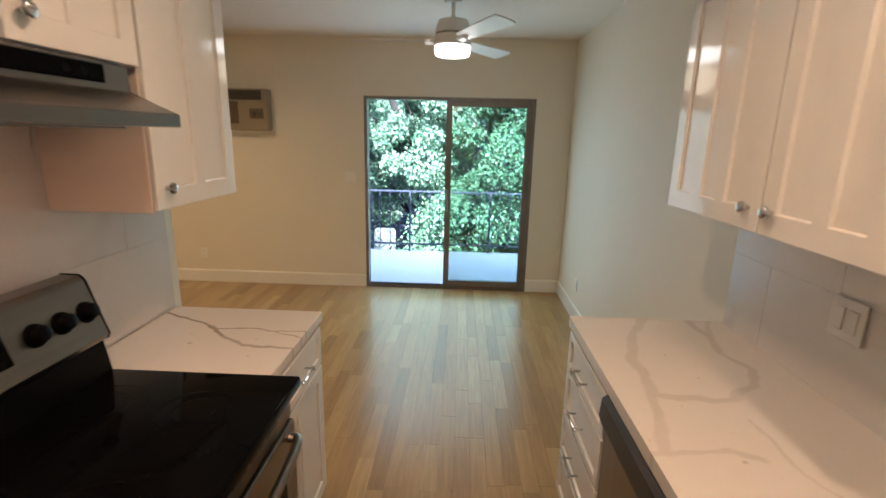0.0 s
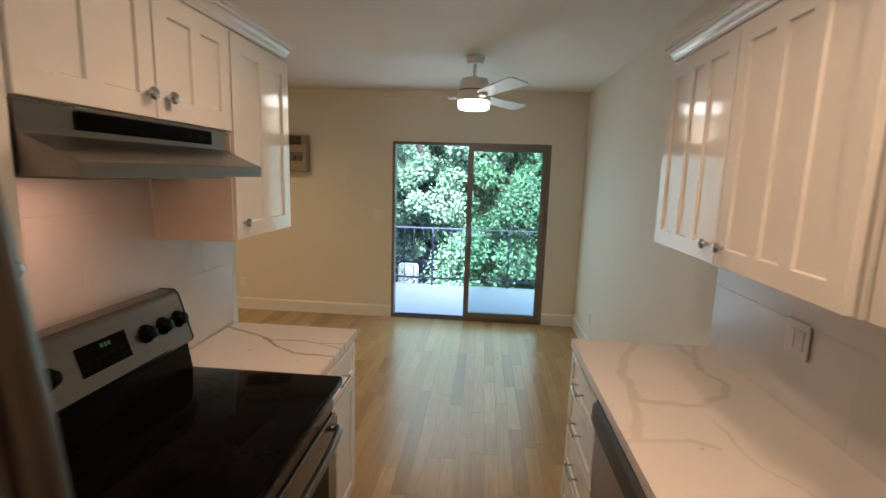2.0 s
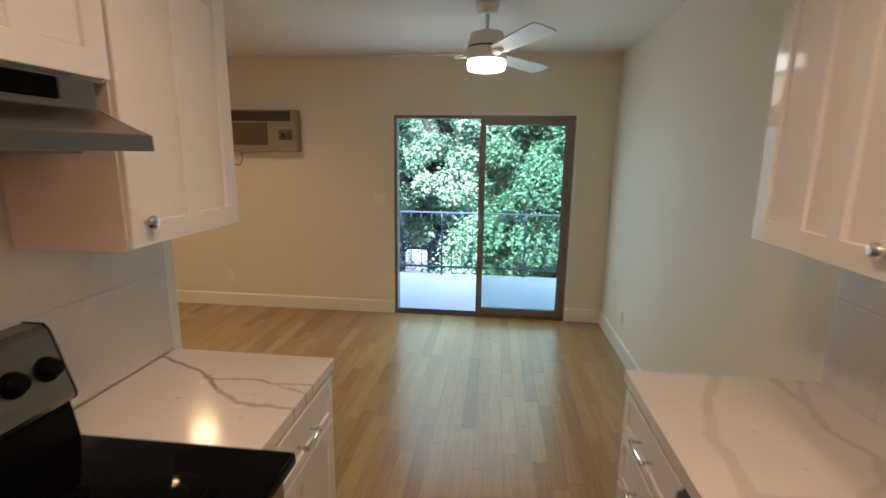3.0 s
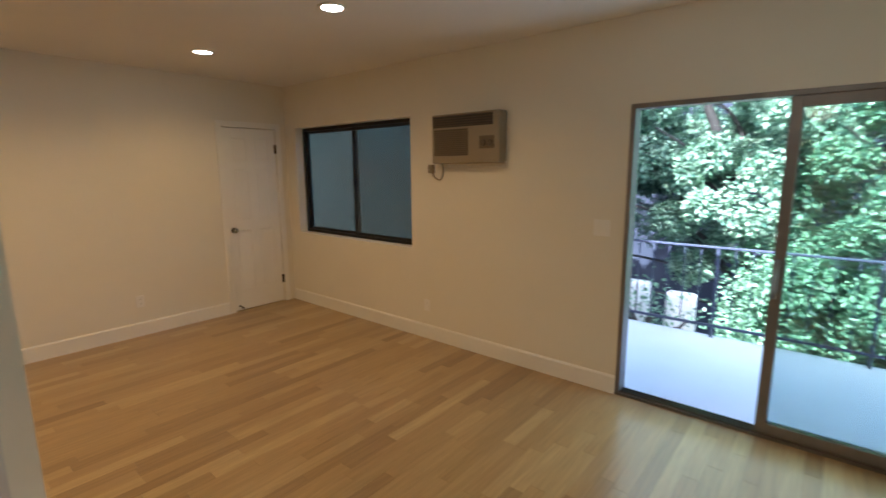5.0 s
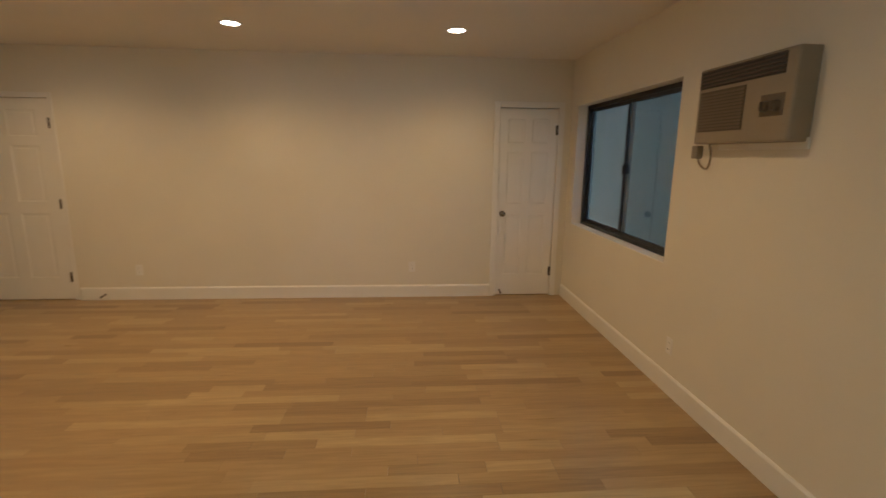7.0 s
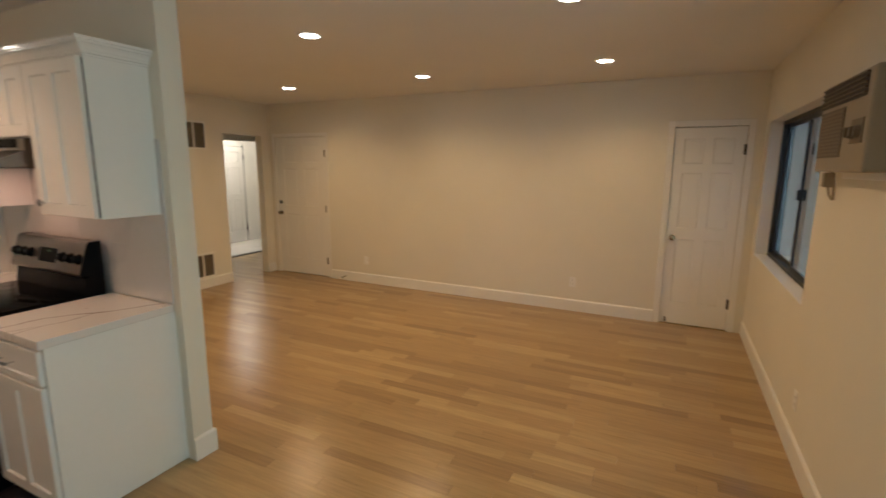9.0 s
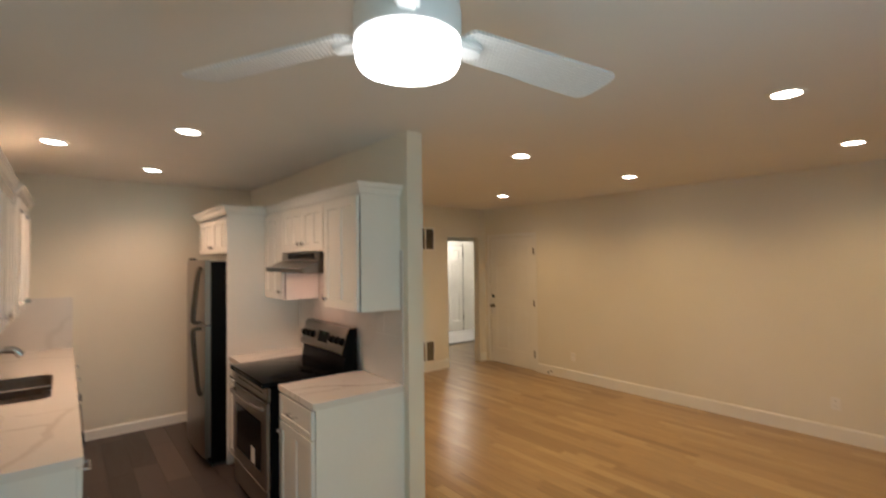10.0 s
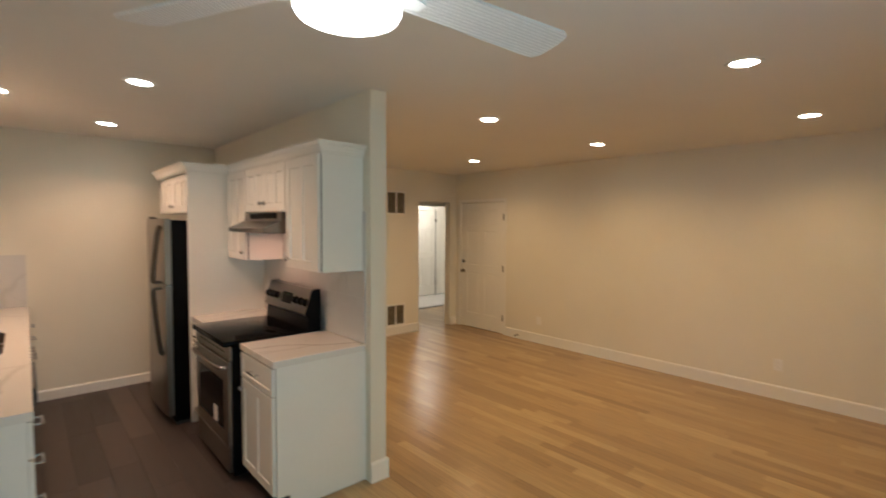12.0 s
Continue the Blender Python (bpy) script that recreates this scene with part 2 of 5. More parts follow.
M_RING = paint("burner_ring", (0.006, 0.006, 0.0065), (0.007, 0.007, 0.007), 0.15, 4, 60, 0.0, ior=1.12)
M_DARKPL = paint("dark_plastic", (0.025, 0.023, 0.022), (0.04, 0.036, 0.034), 0.42, 6, 150, 0.04)
M_BRONZE = paint("bronze_aluminium", (0.20, 0.18, 0.165), (0.25, 0.225, 0.205), 0.42, 6, 150, 0.03, metal=0.5)
M_BLACKAL = paint("black_aluminium", (0.015, 0.015, 0.017), (0.025, 0.025, 0.027), 0.4, 6, 150, 0.03, metal=0.3)
VEINS = [
    (0.0090, 1.00, [(-0.51, 2.15), (-0.32, 2.08), (-0.17, 1.99), (-0.11, 1.93)]),
    (0.0060, 0.90, [(-0.17, 1.99), (-0.02, 2.01), (0.04, 1.99), (0.17, 2.00)]),
    (0.0050, 0.80, [(0.07, 1.98), (0.18, 1.94)]),
    (0.0110, 0.75, [(-0.11, 1.93), (-0.00, 1.87), (0.18, 1.85)]),
    (0.0240, 0.31, [(1.50, 2.25), (1.40, 2.11), (1.32, 1.88), (1.31, 1.69), (1.28, 1.56), (1.22, 1.39)]),
    (0.0210, 0.34, [(1.31, 1.64), (1.52, 1.64), (1.63, 1.73), (1.69, 1.83), (1.65, 1.95), (1.68, 2.09), (1.67, 2.25)]),
    (0.0150, 0.28, [(1.67, 2.03), (1.75, 2.25)]),
    (0.0135, 0.31, [(1.19, 1.38), (1.39, 1.40), (1.45, 1.37)]),
    (0.0090, 0.25, [(1.51, 1.54), (1.51, 1.33), (1.63, 1.11)]),
    (0.0180, 0.30, [(1.21, -0.41), (1.43, -0.54), (1.79, -0.49)]),
    (0.0080, 0.70, [(-0.42, 0.53), (-0.17, 0.67), (0.17, 0.75)]),
]
M_QUARTZ = veined_quartz("quartz_worktop", (0.76, 0.72, 0.665), (0.36, 0.31, 0.255), VEINS, 0.16)
M_SPLASH = marble("splash_tile", (0.66, 0.635, 0.60), (0.59, 0.565, 0.53), 1.4, 0.24, 0.03, 0.4)
M_GROUT = paint("grout", (0.58, 0.555, 0.52), (0.63, 0.605, 0.57), 0.8, 20, 200, 0.1)
M_PLASTIC = paint("white_plastic", (0.80, 0.78, 0.73), (0.83, 0.81, 0.76), 0.3, 5, 100, 0.01)
M_ALMOND = paint("almond_plastic", (0.64, 0.61, 0.57), (0.67, 0.64, 0.60), 0.35, 5, 100, 0.01)
M_ACBODY = paint("beige_plastic", (0.265, 0.222, 0.155), (0.305, 0.258, 0.182), 0.45, 4, 180, 0.05)
M_ACGRILLE = paint("brown_grille", (0.085, 0.062, 0.042), (0.11, 0.082, 0.056), 0.5, 4, 150, 0.04)
M_ACSLAT = paint("brown_slat", (0.125, 0.096, 0.064), (0.15, 0.116, 0.078), 0.5, 4, 150, 0.04)
M_FANWHITE = paint("fan_white", (0.78, 0.79, 0.79), (0.83, 0.84, 0.84), 0.35, 4, 120, 0.02)
M_FLOORBED = paint("subfloor", (0.24, 0.15, 0.08), (0.28, 0.18, 0.10), 0.8, 4, 60, 0.05)
M_CONCRETE = paint("balcony_coating", (0.80, 0.81, 0.80), (0.86, 0.87, 0.86), 0.7, 1.5, 60, 0.15)
M_STUCCO = paint("stucco", (0.085, 0.130, 0.118), (0.11, 0.158, 0.145), 0.9, 2.0, 55, 0.5)
M_STUCCO_D = paint("stucco_slate", (0.022, 0.028, 0.046), (0.034, 0.040, 0.062), 0.9, 2.0, 55, 0.5)
M_GROUND = paint("paving", (0.14, 0.135, 0.13), (0.20, 0.195, 0.185), 0.9, 0.6, 20, 0.3)
M_BARK = paint("bark", (0.05, 0.045, 0.042), (0.09, 0.08, 0.072), 0.9, 5, 40, 0.6, stretch=(1, 1, 0.3))
M_IRON = paint("painted_iron", (0.045, 0.052, 0.085), (0.06, 0.07, 0.11), 0.5, 6, 120, 0.05)
M_TILEW = paint("bath_tile", (0.74, 0.73, 0.71), (0.80, 0.79, 0.77), 0.2, 3, 80, 0.02)
M_VENTD = paint("vent_dark", (0.05, 0.046, 0.04), (0.07, 0.064, 0.056), 0.7, 6, 120, 0.03)
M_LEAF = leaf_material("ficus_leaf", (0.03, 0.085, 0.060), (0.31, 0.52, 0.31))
# Same leaf in paler greens: sunlight painted in for the brightest crown.
M_LEAF_SUNLIT = leaf_material("ficus_leaf_sunlit", (0.06, 0.15, 0.105), (0.50, 0.68, 0.48))
M_GLASS = glass("clear_glass", (0.93, 0.96, 0.96))
M_GLASSDIM = glass("tinted_glass", (0.64, 0.73, 0.74))
M_GLASSDOOR = glass("door_glass", (0.71, 0.79, 0.76))
M_LAMP = glow("lamp_disc", (1.0, 0.84, 0.60), 5)
M_FANLAMP = glow("fan_diffuser", (1.0, 0.86, 0.66), 1.0)
OAK = [(0.260, 0.164, 0.063), (0.357, 0.234, 0.092), (0.389, 0.262, 0.107), (0.361, 0.242, 0.096), (0.448, 0.318, 0.137), (0.377, 0.25, 0.098), (0.306, 0.200, 0.078)]
M_OAK = wood("oak_board", OAK)
M_OAKS = wood("oak_board_joined", OAK, per_object=False)
VINYL = [(0.040, 0.028, 0.025), (0.080, 0.058, 0.051), (0.056, 0.040, 0.035), (0.105, 0.078, 0.068)]
M_VINYL = wood("vinyl_plank", VINYL, grain=(14, 1.0, 14), rough=0.42, coat=0.0, grain_dark=0.7)


# ---- building helpers ----
def box(bm, x0, x1, y0, y1, z0, z1, bev=0.0, seg=1):
    g = bmesh.ops.create_cube(bm, size=1)
    bmesh.ops.scale(bm, vec=(abs(x1 - x0), abs(y1 - y0), abs(z1 - z0)), verts=g["verts"])
    bmesh.ops.translate(bm, vec=((x0 + x1) / 2, (y0 + y1) / 2, (z0 + z1) / 2), verts=g["verts"])
    if bev:
        es = list({e for v in g["verts"] for e in v.link_edges})
        bmesh.ops.bevel(bm, geom=es, offset=bev, segments=seg, affect="EDGES", profile=0.5)


def boxes(*specs, bev=0.0, seg=1):
    bm = bmesh.new()
    for s in specs:
        box(bm, *s, bev=bev, seg=seg)
    return bm


def cyl(bm, c, axis, r, h, r2=None, n=24, bev=0.0):
    """A cylinder or cone from c along the axis vector, of length h."""
    g = bmesh.ops.create_cone(bm, cap_ends=True, segments=n, radius1=r, radius2=r if r2 is None else r2, depth=h)
    d = Vector(axis).normalized()
    m = Matrix.Translation(Vector(c) + d * h / 2) @ d.to_track_quat("Z", "Y").to_matrix().to_4x4()
    bmesh.ops.transform(bm, matrix=m, verts=g["verts"])
    if bev:
        es = [e for e in {e for v in g["verts"] for e in v.link_edges} if len(e.link_faces) == 2 and e.calc_face_angle(0) > 0.8]
        bmesh.ops.bevel(bm, geom=es, offset=bev, segments=2, affect="EDGES", profile=0.5)


def ball(bm, c, r, sx=1, sy=1, sz=1, n=14):
    g = bmesh.ops.create_uvsphere(bm, u_segments=n, v_segments=max(6, n // 2), radius=r)
    bmesh.ops.scale(bm, vec=(sx, sy, sz), verts=g["verts"])
    bmesh.ops.translate(bm, vec=c, verts=g["verts"])


def tube(bm, pts, r, n=10, flat=1.0):
    """A swept tube along a smooth line of points; r may be a list."""
    pts = [Vector(q) for q in pts]
    fine = []
    for i in range(len(pts) - 1):
        p0, p1, p2, p3 = pts[max(i - 1, 0)], pts[i], pts[i + 1], pts[min(i + 2, len(pts) - 1)]
        for k in range(6):
            t = k / 6
            fine.append(0.5 * ((2 * p1) + (p2 - p0) * t + (2 * p0 - 5 * p1 + 4 * p2 - p3) * t * t + (3 * p1 - p0 - 3 * p2 + p3) * t ** 3))
    fine.append(pts[-1])
    rings = []
    up = None
    for i, q in enumerate(fine):
        d = (fine[min(i + 1, len(fine) - 1)] - fine[max(i - 1, 0)]).normalized()
        if up is None:
            up = d.orthogonal().normalized()
        side = d.cross(up).normalized()
        up = side.cross(d).normalized()
        rad = r if not isinstance(r, (list, tuple)) else r[0] + (r[1] - r[0]) * i / (len(fine) - 1)
        rings.append([bm.verts.new(q + side * math.cos(a) * rad + up * math.sin(a) * rad * flat) for a in (2 * math.pi * k / n for k in range(n))])
    for a, b in zip(rings, rings[1:]):
        for k in range(n):
            bm.faces.new((a[k], a[(k + 1) % n], b[(k + 1) % n], b[k]))
    bm.faces.new(rings[0][::-1])
    bm.faces.new(rings[-1])


def prism(bm, outline, axis, a0, a1):
    """Extrudes a closed outline of 2D points along an axis: 'y' takes (x, z), 'x' takes (y, z), 'z' takes (x, y)."""
    def at(p, a):
        return {"y": (p[0], a, p[1]), "x": (a, p[0], p[1]), "z": (p[0], p[1], a)}[axis]
    lo = [bm.verts.new(at(p, a0)) for p in outline]
    hi = [bm.verts.new(at(p, a1)) for p in outline]
    k = len(outline)
    bm.faces.new(lo)
    bm.faces.new(hi[::-1])
    for i in range(k):
        bm.faces.new((lo[i], hi[i], hi[(i + 1) % k], lo[(i + 1) % k]))


def mesh_of(name, bm, material, smooth=False):
    bmesh.ops.recalc_face_normals(bm, faces=bm.faces[:])
    me = bpy.data.meshes.new(name)
    bm.to_mesh(me)
    bm.free()
    me.materials.append(material)
    if smooth:
        for f in me.polygons:
            f.use_smooth = True
        me.set_sharp_from_angle(angle=radians(38))
    return me


def part(name, bm, material, parent, label="", m=None, smooth=False):
    if m is not None:
        bm.transform(m)
    ob = new(name, mesh_of(name, bm, material, smooth))
    ob.parent = parent
    if parent is not None:
        w = Matrix.Translation(parent.location)
        ob.matrix_parent_inverse = w.inverted()
    if label:
        ob["label"] = label
    return ob


def thing(name, base, label, category, group="", kind=""):
    ob = new(name)
    ob.empty_display_size = 0.1
    ob.location = base
    return tagged(ob, label, category, group, kind)


def solo(name, bm, material, label, category="", kind="", smooth=False, group=""):
    return tagged(new(name, mesh_of(name, bm, material, smooth)), label, category, group, kind)


def face_left(x0, y0):
    """Frame of a unit that faces +x: u runs along +y, v outwards, w up."""
    return Matrix(((0, 1, 0, x0), (1, 0, 0, y0), (0, 0, 1, 0), (0, 0, 0, 1)))


def face_right(x0, y0):
    return Matrix(((0, -1, 0, x0), (1, 0, 0, y0), (0, 0, 1, 0), (0, 0, 0, 1)))


def grid_front(bm, us, ws, recessed, v, thick, depth=0.009, chamfer=0.002, slope=0.003, through=False):
    """One connected slab over the lines us x ws; cells in `recessed` are sunk, or cut right through."""
    top, nu, nw = v + thick, len(us), len(ws)
    def vert(u, y, w):
        return bm.verts.new((u, y, w))
    def ins(vals, k):
        return vals[k] + (chamfer if k == 0 else -chamfer if k == len(vals) - 1 else 0)
    front = [[vert(ins(us, i), top, ins(ws, j)) for j in range(nw)] for i in range(nu)]
    rim = [(i, 0) for i in range(nu)] + [(nu - 1, j) for j in range(1, nw)] + [(i, nw - 1) for i in range(nu - 2, -1, -1)] + [(0, j) for j in range(nw - 2, 0, -1)]
    edge = [vert(us[i], top - chamfer, ws[j]) for i, j in rim]
    back = [vert(us[i], v, ws[j]) for i, j in rim]
    n = len(rim)
    for k in range(n):
        q = (k + 1) % n
        bm.faces.new((front[rim[k][0]][rim[k][1]], front[rim[q][0]][rim[q][1]], edge[q], edge[k]))
        bm.faces.new((edge[k], edge[q], back[q], back[k]))
    if not through:
        bm.faces.new(back)
    for i in range(nu - 1):
        for j in range(nw - 1):
            c = (front[i][j], front[i + 1][j], front[i + 1][j + 1], front[i][j + 1])
            if (i, j) not in recessed:
                bm.faces.new(c)
                continue
            y = v if through else top - depth
            s = 0.0 if through else slope
            d = (vert(us[i] + s, y, ws[j] + s), vert(us[i + 1] - s, y, ws[j] + s), vert(us[i + 1] - s, y, ws[j + 1] - s), vert(us[i] + s, y, ws[j + 1] - s))
            for k in range(4):
                bm.faces.new((c[k], c[(k + 1) % 4], d[(k + 1) % 4], d[k]))
            if not through:
                bm.faces.new(d)


def shaker(m, parent, u0, u1, w0, w1, v, panels=2, name="door", stile=0.055, glass_pane=False, thick=0.02):
    """A framed door or drawer front with recessed panels; its face stands at v + thick."""
    us = [u0, u0 + stile]
    step = (u1 - u0 - 2 * stile) / panels
    for k in range(1, panels):
        c = u0 + stile + step * k
        us += [c - stile * 0.42, c + stile * 0.42]
    us += [u1 - stile, u1]
    bm = bmesh.new()
    grid_front(bm, us, [w0, w0 + stile, w1 - stile, w1], {(1 + 2 * k, 1) for k in range(panels)}, v, thick, through=glass_pane)
    return part(name, bm, M_CAB, parent, m=m)


def sub(name, bm, material, parent, label="", m=None, smooth=True):
    """A piece under a part."""
    if m is not None:
        bm.transform(m)
    ob = new(name, mesh_of(name, bm, material, smooth))
    ob.parent = parent
    ob.matrix_parent_inverse = Matrix()
    if label:
        ob["label"] = label
    return ob


def knob(m, door, u, w, v):
    bm = bmesh.new()
    cyl(bm, (u, v, w), (0, 1, 0), 0.007, 0.016, n=12)
    ball(bm, (u, v + 0.022, w), 0.0175, 1, 0.6, 1, 14)
    sub("knob", bm, M_CHROME, door, "faceted chrome knob", m=m)


def pull(m, front, u, w, v, length=0.10):
    bm = bmesh.new()
    for s in (-1, 1):
        cyl(bm, (u + s * length / 2, v, w), (0, 1, 0), 0.0045, 0.03, n=10)
        ball(bm, (u + s * length / 2, v + 0.03, w), 0.0085, n=10)
    tube(bm, [(u - length / 2 - 0.012, v + 0.03, w), (u, v + 0.033, w), (u + length / 2 + 0.012, v + 0.03, w)], 0.005, 8)
    sub("pull_handle", bm, M_CHROME, front, "chrome bar pull", m=m)


# ---- structure: walls, floor, ceiling ----
def wall_with_hole(name, axis, pos0, pos1, a0, a1, hole_list, material=None, z0=0.0, z1=CEIL):
    """A wall slab along x or y (axis) between a0 and a1, thickness pos0..pos1, with (h0, h1, zb, zt) openings through it."""
    bm = bmesh.new()
    cuts = sorted(hole_list)
    cur = a0
    spans = []
    for h0, h1, zb, zt in cuts:
        spans.append((cur, h0, z0, z1))
        if zb > z0 + 0.001:
            spans.append((h0, h1, z0, zb))
        if zt < z1 - 0.001:
            spans.append((h0, h1, zt, z1))
        cur = h1
    spans.append((cur, a1, z0, z1))
    for s0, s1, q0, q1 in spans:
        if s1 - s0 < 0.001:
            continue
        if axis == "x":
            box(bm, s0, s1, pos0, pos1, q0, q1)
        else:
            box(bm, pos0, pos1, s0, s1, q0, q1)
    bmesh.ops.remove_doubles(bm, verts=bm.verts[:], dist=0.0001)
    return solo(name, bm, material or M_WALL, "cream painted plaster wall", "wall", "structure")


CLO0, CLO1 = 4.53, 5.163
ENT0, ENT1 = -0.925, 0.033
DW0, DW1, DWT = -4.165, -3.488, 2.078
wall_with_hole("wall_north", "x", NY, NY + 0.16, WX - 0.16, EX + 0.16, [(WN0, WN1, WNB, WNT), (SL0, SL1, -0.02, SLTOP)], z0=-0.02)
wall_with_hole("wall_west", "y", WX - 0.12, WX, SY - 0.12, NY, [(ENT0, ENT1, 0, 2.065), (CLO0, CLO1, 0, 2.06)])
wall_with_hole("wall_south", "x", SY - 0.12, SY, WX, PX0, [(DW0, DW1, 0, DWT)])
wall_with_hole("wall_east", "y", EX, EX + 0.16, KY - 0.12, NY, [])
wall_with_hole("wall_kitchen_back", "x", KY - 0.12, KY, PX1, EX, [])
wall_with_hole("wall_partition", "y", PX0, PX1, SY - 0.12, PEND, [])
solo("ceiling", boxes((WX - 0.16, EX + 0.16, -4.6, NY + 0.16, CEIL, CEIL + 0.15)), M_CEIL, "smooth off-white painted ceiling", "ceiling", "structure")
solo("floor_slab", boxes((-7.2, EX + 0.16, -4.6, NY + 0.16, -0.25, -0.02)), M_FLOORBED, "subfloor slab under the boards", "floor", "structure")


def baseboard(name, axis, a0, a1, face, out, h=0.135, t=0.015):
    bm = bmesh.new()
    tip = face + out * t * 0.45
    outline = [(face, 0.0), (face + out * t, 0.0), (face + out * t, h - 0.012), (tip, h), (face, h)]
    prism(bm, outline, "y" if axis == "y" else "x", a0, a1)
    return solo(name, bm, M_TRIM, "white painted wooden baseboard", "baseboard", "structure")


baseboard("baseboard", "x", WX + 0.015, SL0 - 0.002, NY, -1)
baseboard("baseboard", "x", SL1 + 0.002, EX - 0.015, NY, -1)
baseboard("baseboard", "y", ENT1 + 0.065, CLO0 - 0.065, WX, 1)
baseboard("baseboard", "x", DW1, PX0 - 0.015, SY, 1)
baseboard("baseboard", "x", WX + 0.001, DW0, SY, 1)
baseboard("baseboard", "y", SY + 0.015, PEND, PX0, -1)
baseboard("baseboard", "x", PX0 - 0.015, PX1 + 0.002, PEND, 1)
baseboard("baseboard", "y", 2.249, NY - 0.015, EX, -1)
baseboard("baseboard", "x", PX1, 1.20, KY, 1, 0.10)


# doors with six raised panels
def panel_door(name, m, w, h, knob_u, knob_w, label, hinge_u, hinge_ws, deadbolt=False):
    d = thing(name, tuple(m @ Vector((w / 2, 0, 0))), label, "door", "", "structure")
    bm = bmesh.new()
    g = 0.003
    st = 0.105 * w / 0.7
    cols = [(st, w / 2 - st * 0.42), (w / 2 + st * 0.42, w - st)]
    us = [g, cols[0][0], cols[0][1], cols[1][0], cols[1][1], w - g]
    ws = [0.006, 0.24, 0.92, 1.04, 1.60, 1.69, h - 0.11, h - g]
    grid_front(bm, us, ws, {(i, j) for i in (1, 3) for j in (1, 3, 5)}, -0.035, 0.035, 0.007, 0.001, 0.010)
    part("slab", bm, M_TRIM, d, m=m)
    for q0, q1 in ((0.24, 0.92), (1.04, 1.60), (1.69, h - 0.11)):
        for c0, c1 in cols:
            b2 = bmesh.new()
            box(b2, c0 + 0.03, c1 - 0.03, -0.0075, -0.003, q0 + 0.03, q1 - 0.03, 0.003)
            part("panel", b2, M_TRIM, d, m=m)
    b3 = bmesh.new()
    cyl(b3, (knob_u, 0, knob_w), (0, 1, 0), 0.032, 0.008, n=20)
    cyl(b3, (knob_u, 0.008, knob_w), (0, 1, 0), 0.012, 0.03, n=14)
    ball(b3, (knob_u, 0.05, knob_w), 0.028, 1, 0.75, 1, 18)
    part("door_knob", b3, M_NICKEL, d, "satin nickel round knob", m=m, smooth=True)
    if deadbolt:
        b4 = bmesh.new()
        cyl(b4, (knob_u, 0, knob_w + 0.16), (0, 1, 0), 0.03, 0.012, n=20)
        box(b4, knob_u - 0.006, knob_u + 0.006, 0.012, 0.028, knob_w + 0.14, knob_w + 0.18)
        part("deadbolt", b4, M_NICKEL, d, "satin nickel deadbolt", m=m, smooth=True)
    for hw in hinge_ws:
        b5 = boxes((hinge_u - 0.018, hinge_u + 0.002, 0.0, 0.004, hw - 0.05, hw + 0.05))
        cyl(b5, (hinge_u - 0.004, 0.018, hw - 0.05), (0, 0, 1), 0.010, 0.10, n=10)
        part("hinge", b5, M_HANDLE, d, "dark steel hinge", m=m)
    return d


def casing(axis, face, out, a0, a1, top, w=0.06, t=0.014):
    """Trim around a door opening."""
    f0, f1 = sorted((face, face + out * t))
    for s in ((a0 - w, a0 + 0.002, 0, top + w), (a1 - 0.002, a1 + w, 0, top + w), (a0 + 0.002, a1 - 0.002, top - 0.002, top + w)):
        bm = bmesh.new()
        if axis == "y":
            box(bm, f0, f1, s[0], s[1], s[2], s[3], 0.003)
        else:
            box(bm, s[0], s[1], f0, f1, s[2], s[3], 0.003)
        solo("trim", bm, M_TRIM, "white painted door casing", "trim", "structure")


DM = Matrix(((0, 1, 0, WX), (1, 0, 0, 0), (0, 0, 1, 0), (0, 0, 0, 1)))   # faces +x
panel_door("door_1", Matrix.Translation((-0.012, CLO0, 0.004)) @ DM, CLO1 - CLO0, 2.052, 0.06, 0.93, "white six-panel closet door, closed", CLO1 - CLO0 - 0.004, (0.28, 1.83))
casing("y", WX, 1, CLO0, CLO1, 2.06)
panel_door("door_2", Matrix.Translation((-0.012, ENT0, 0.004)) @ DM, ENT1 - ENT0, 2.057, 0.065, 0.93, "white six-panel entry door with deadbolt, closed", ENT1 - ENT0 - 0.004, (0.25, 1.02, 1.82), True)
casing("y", WX, 1, ENT0, ENT1, 2.065, w=0.05, t=0.006)
solo("door_backing", boxes((WX - 0.20, WX - 0.125, ENT0 - 0.3, NY, 0, CEIL)), M_WALL, "plain wall closing the space behind the doors", "wall", "structure")


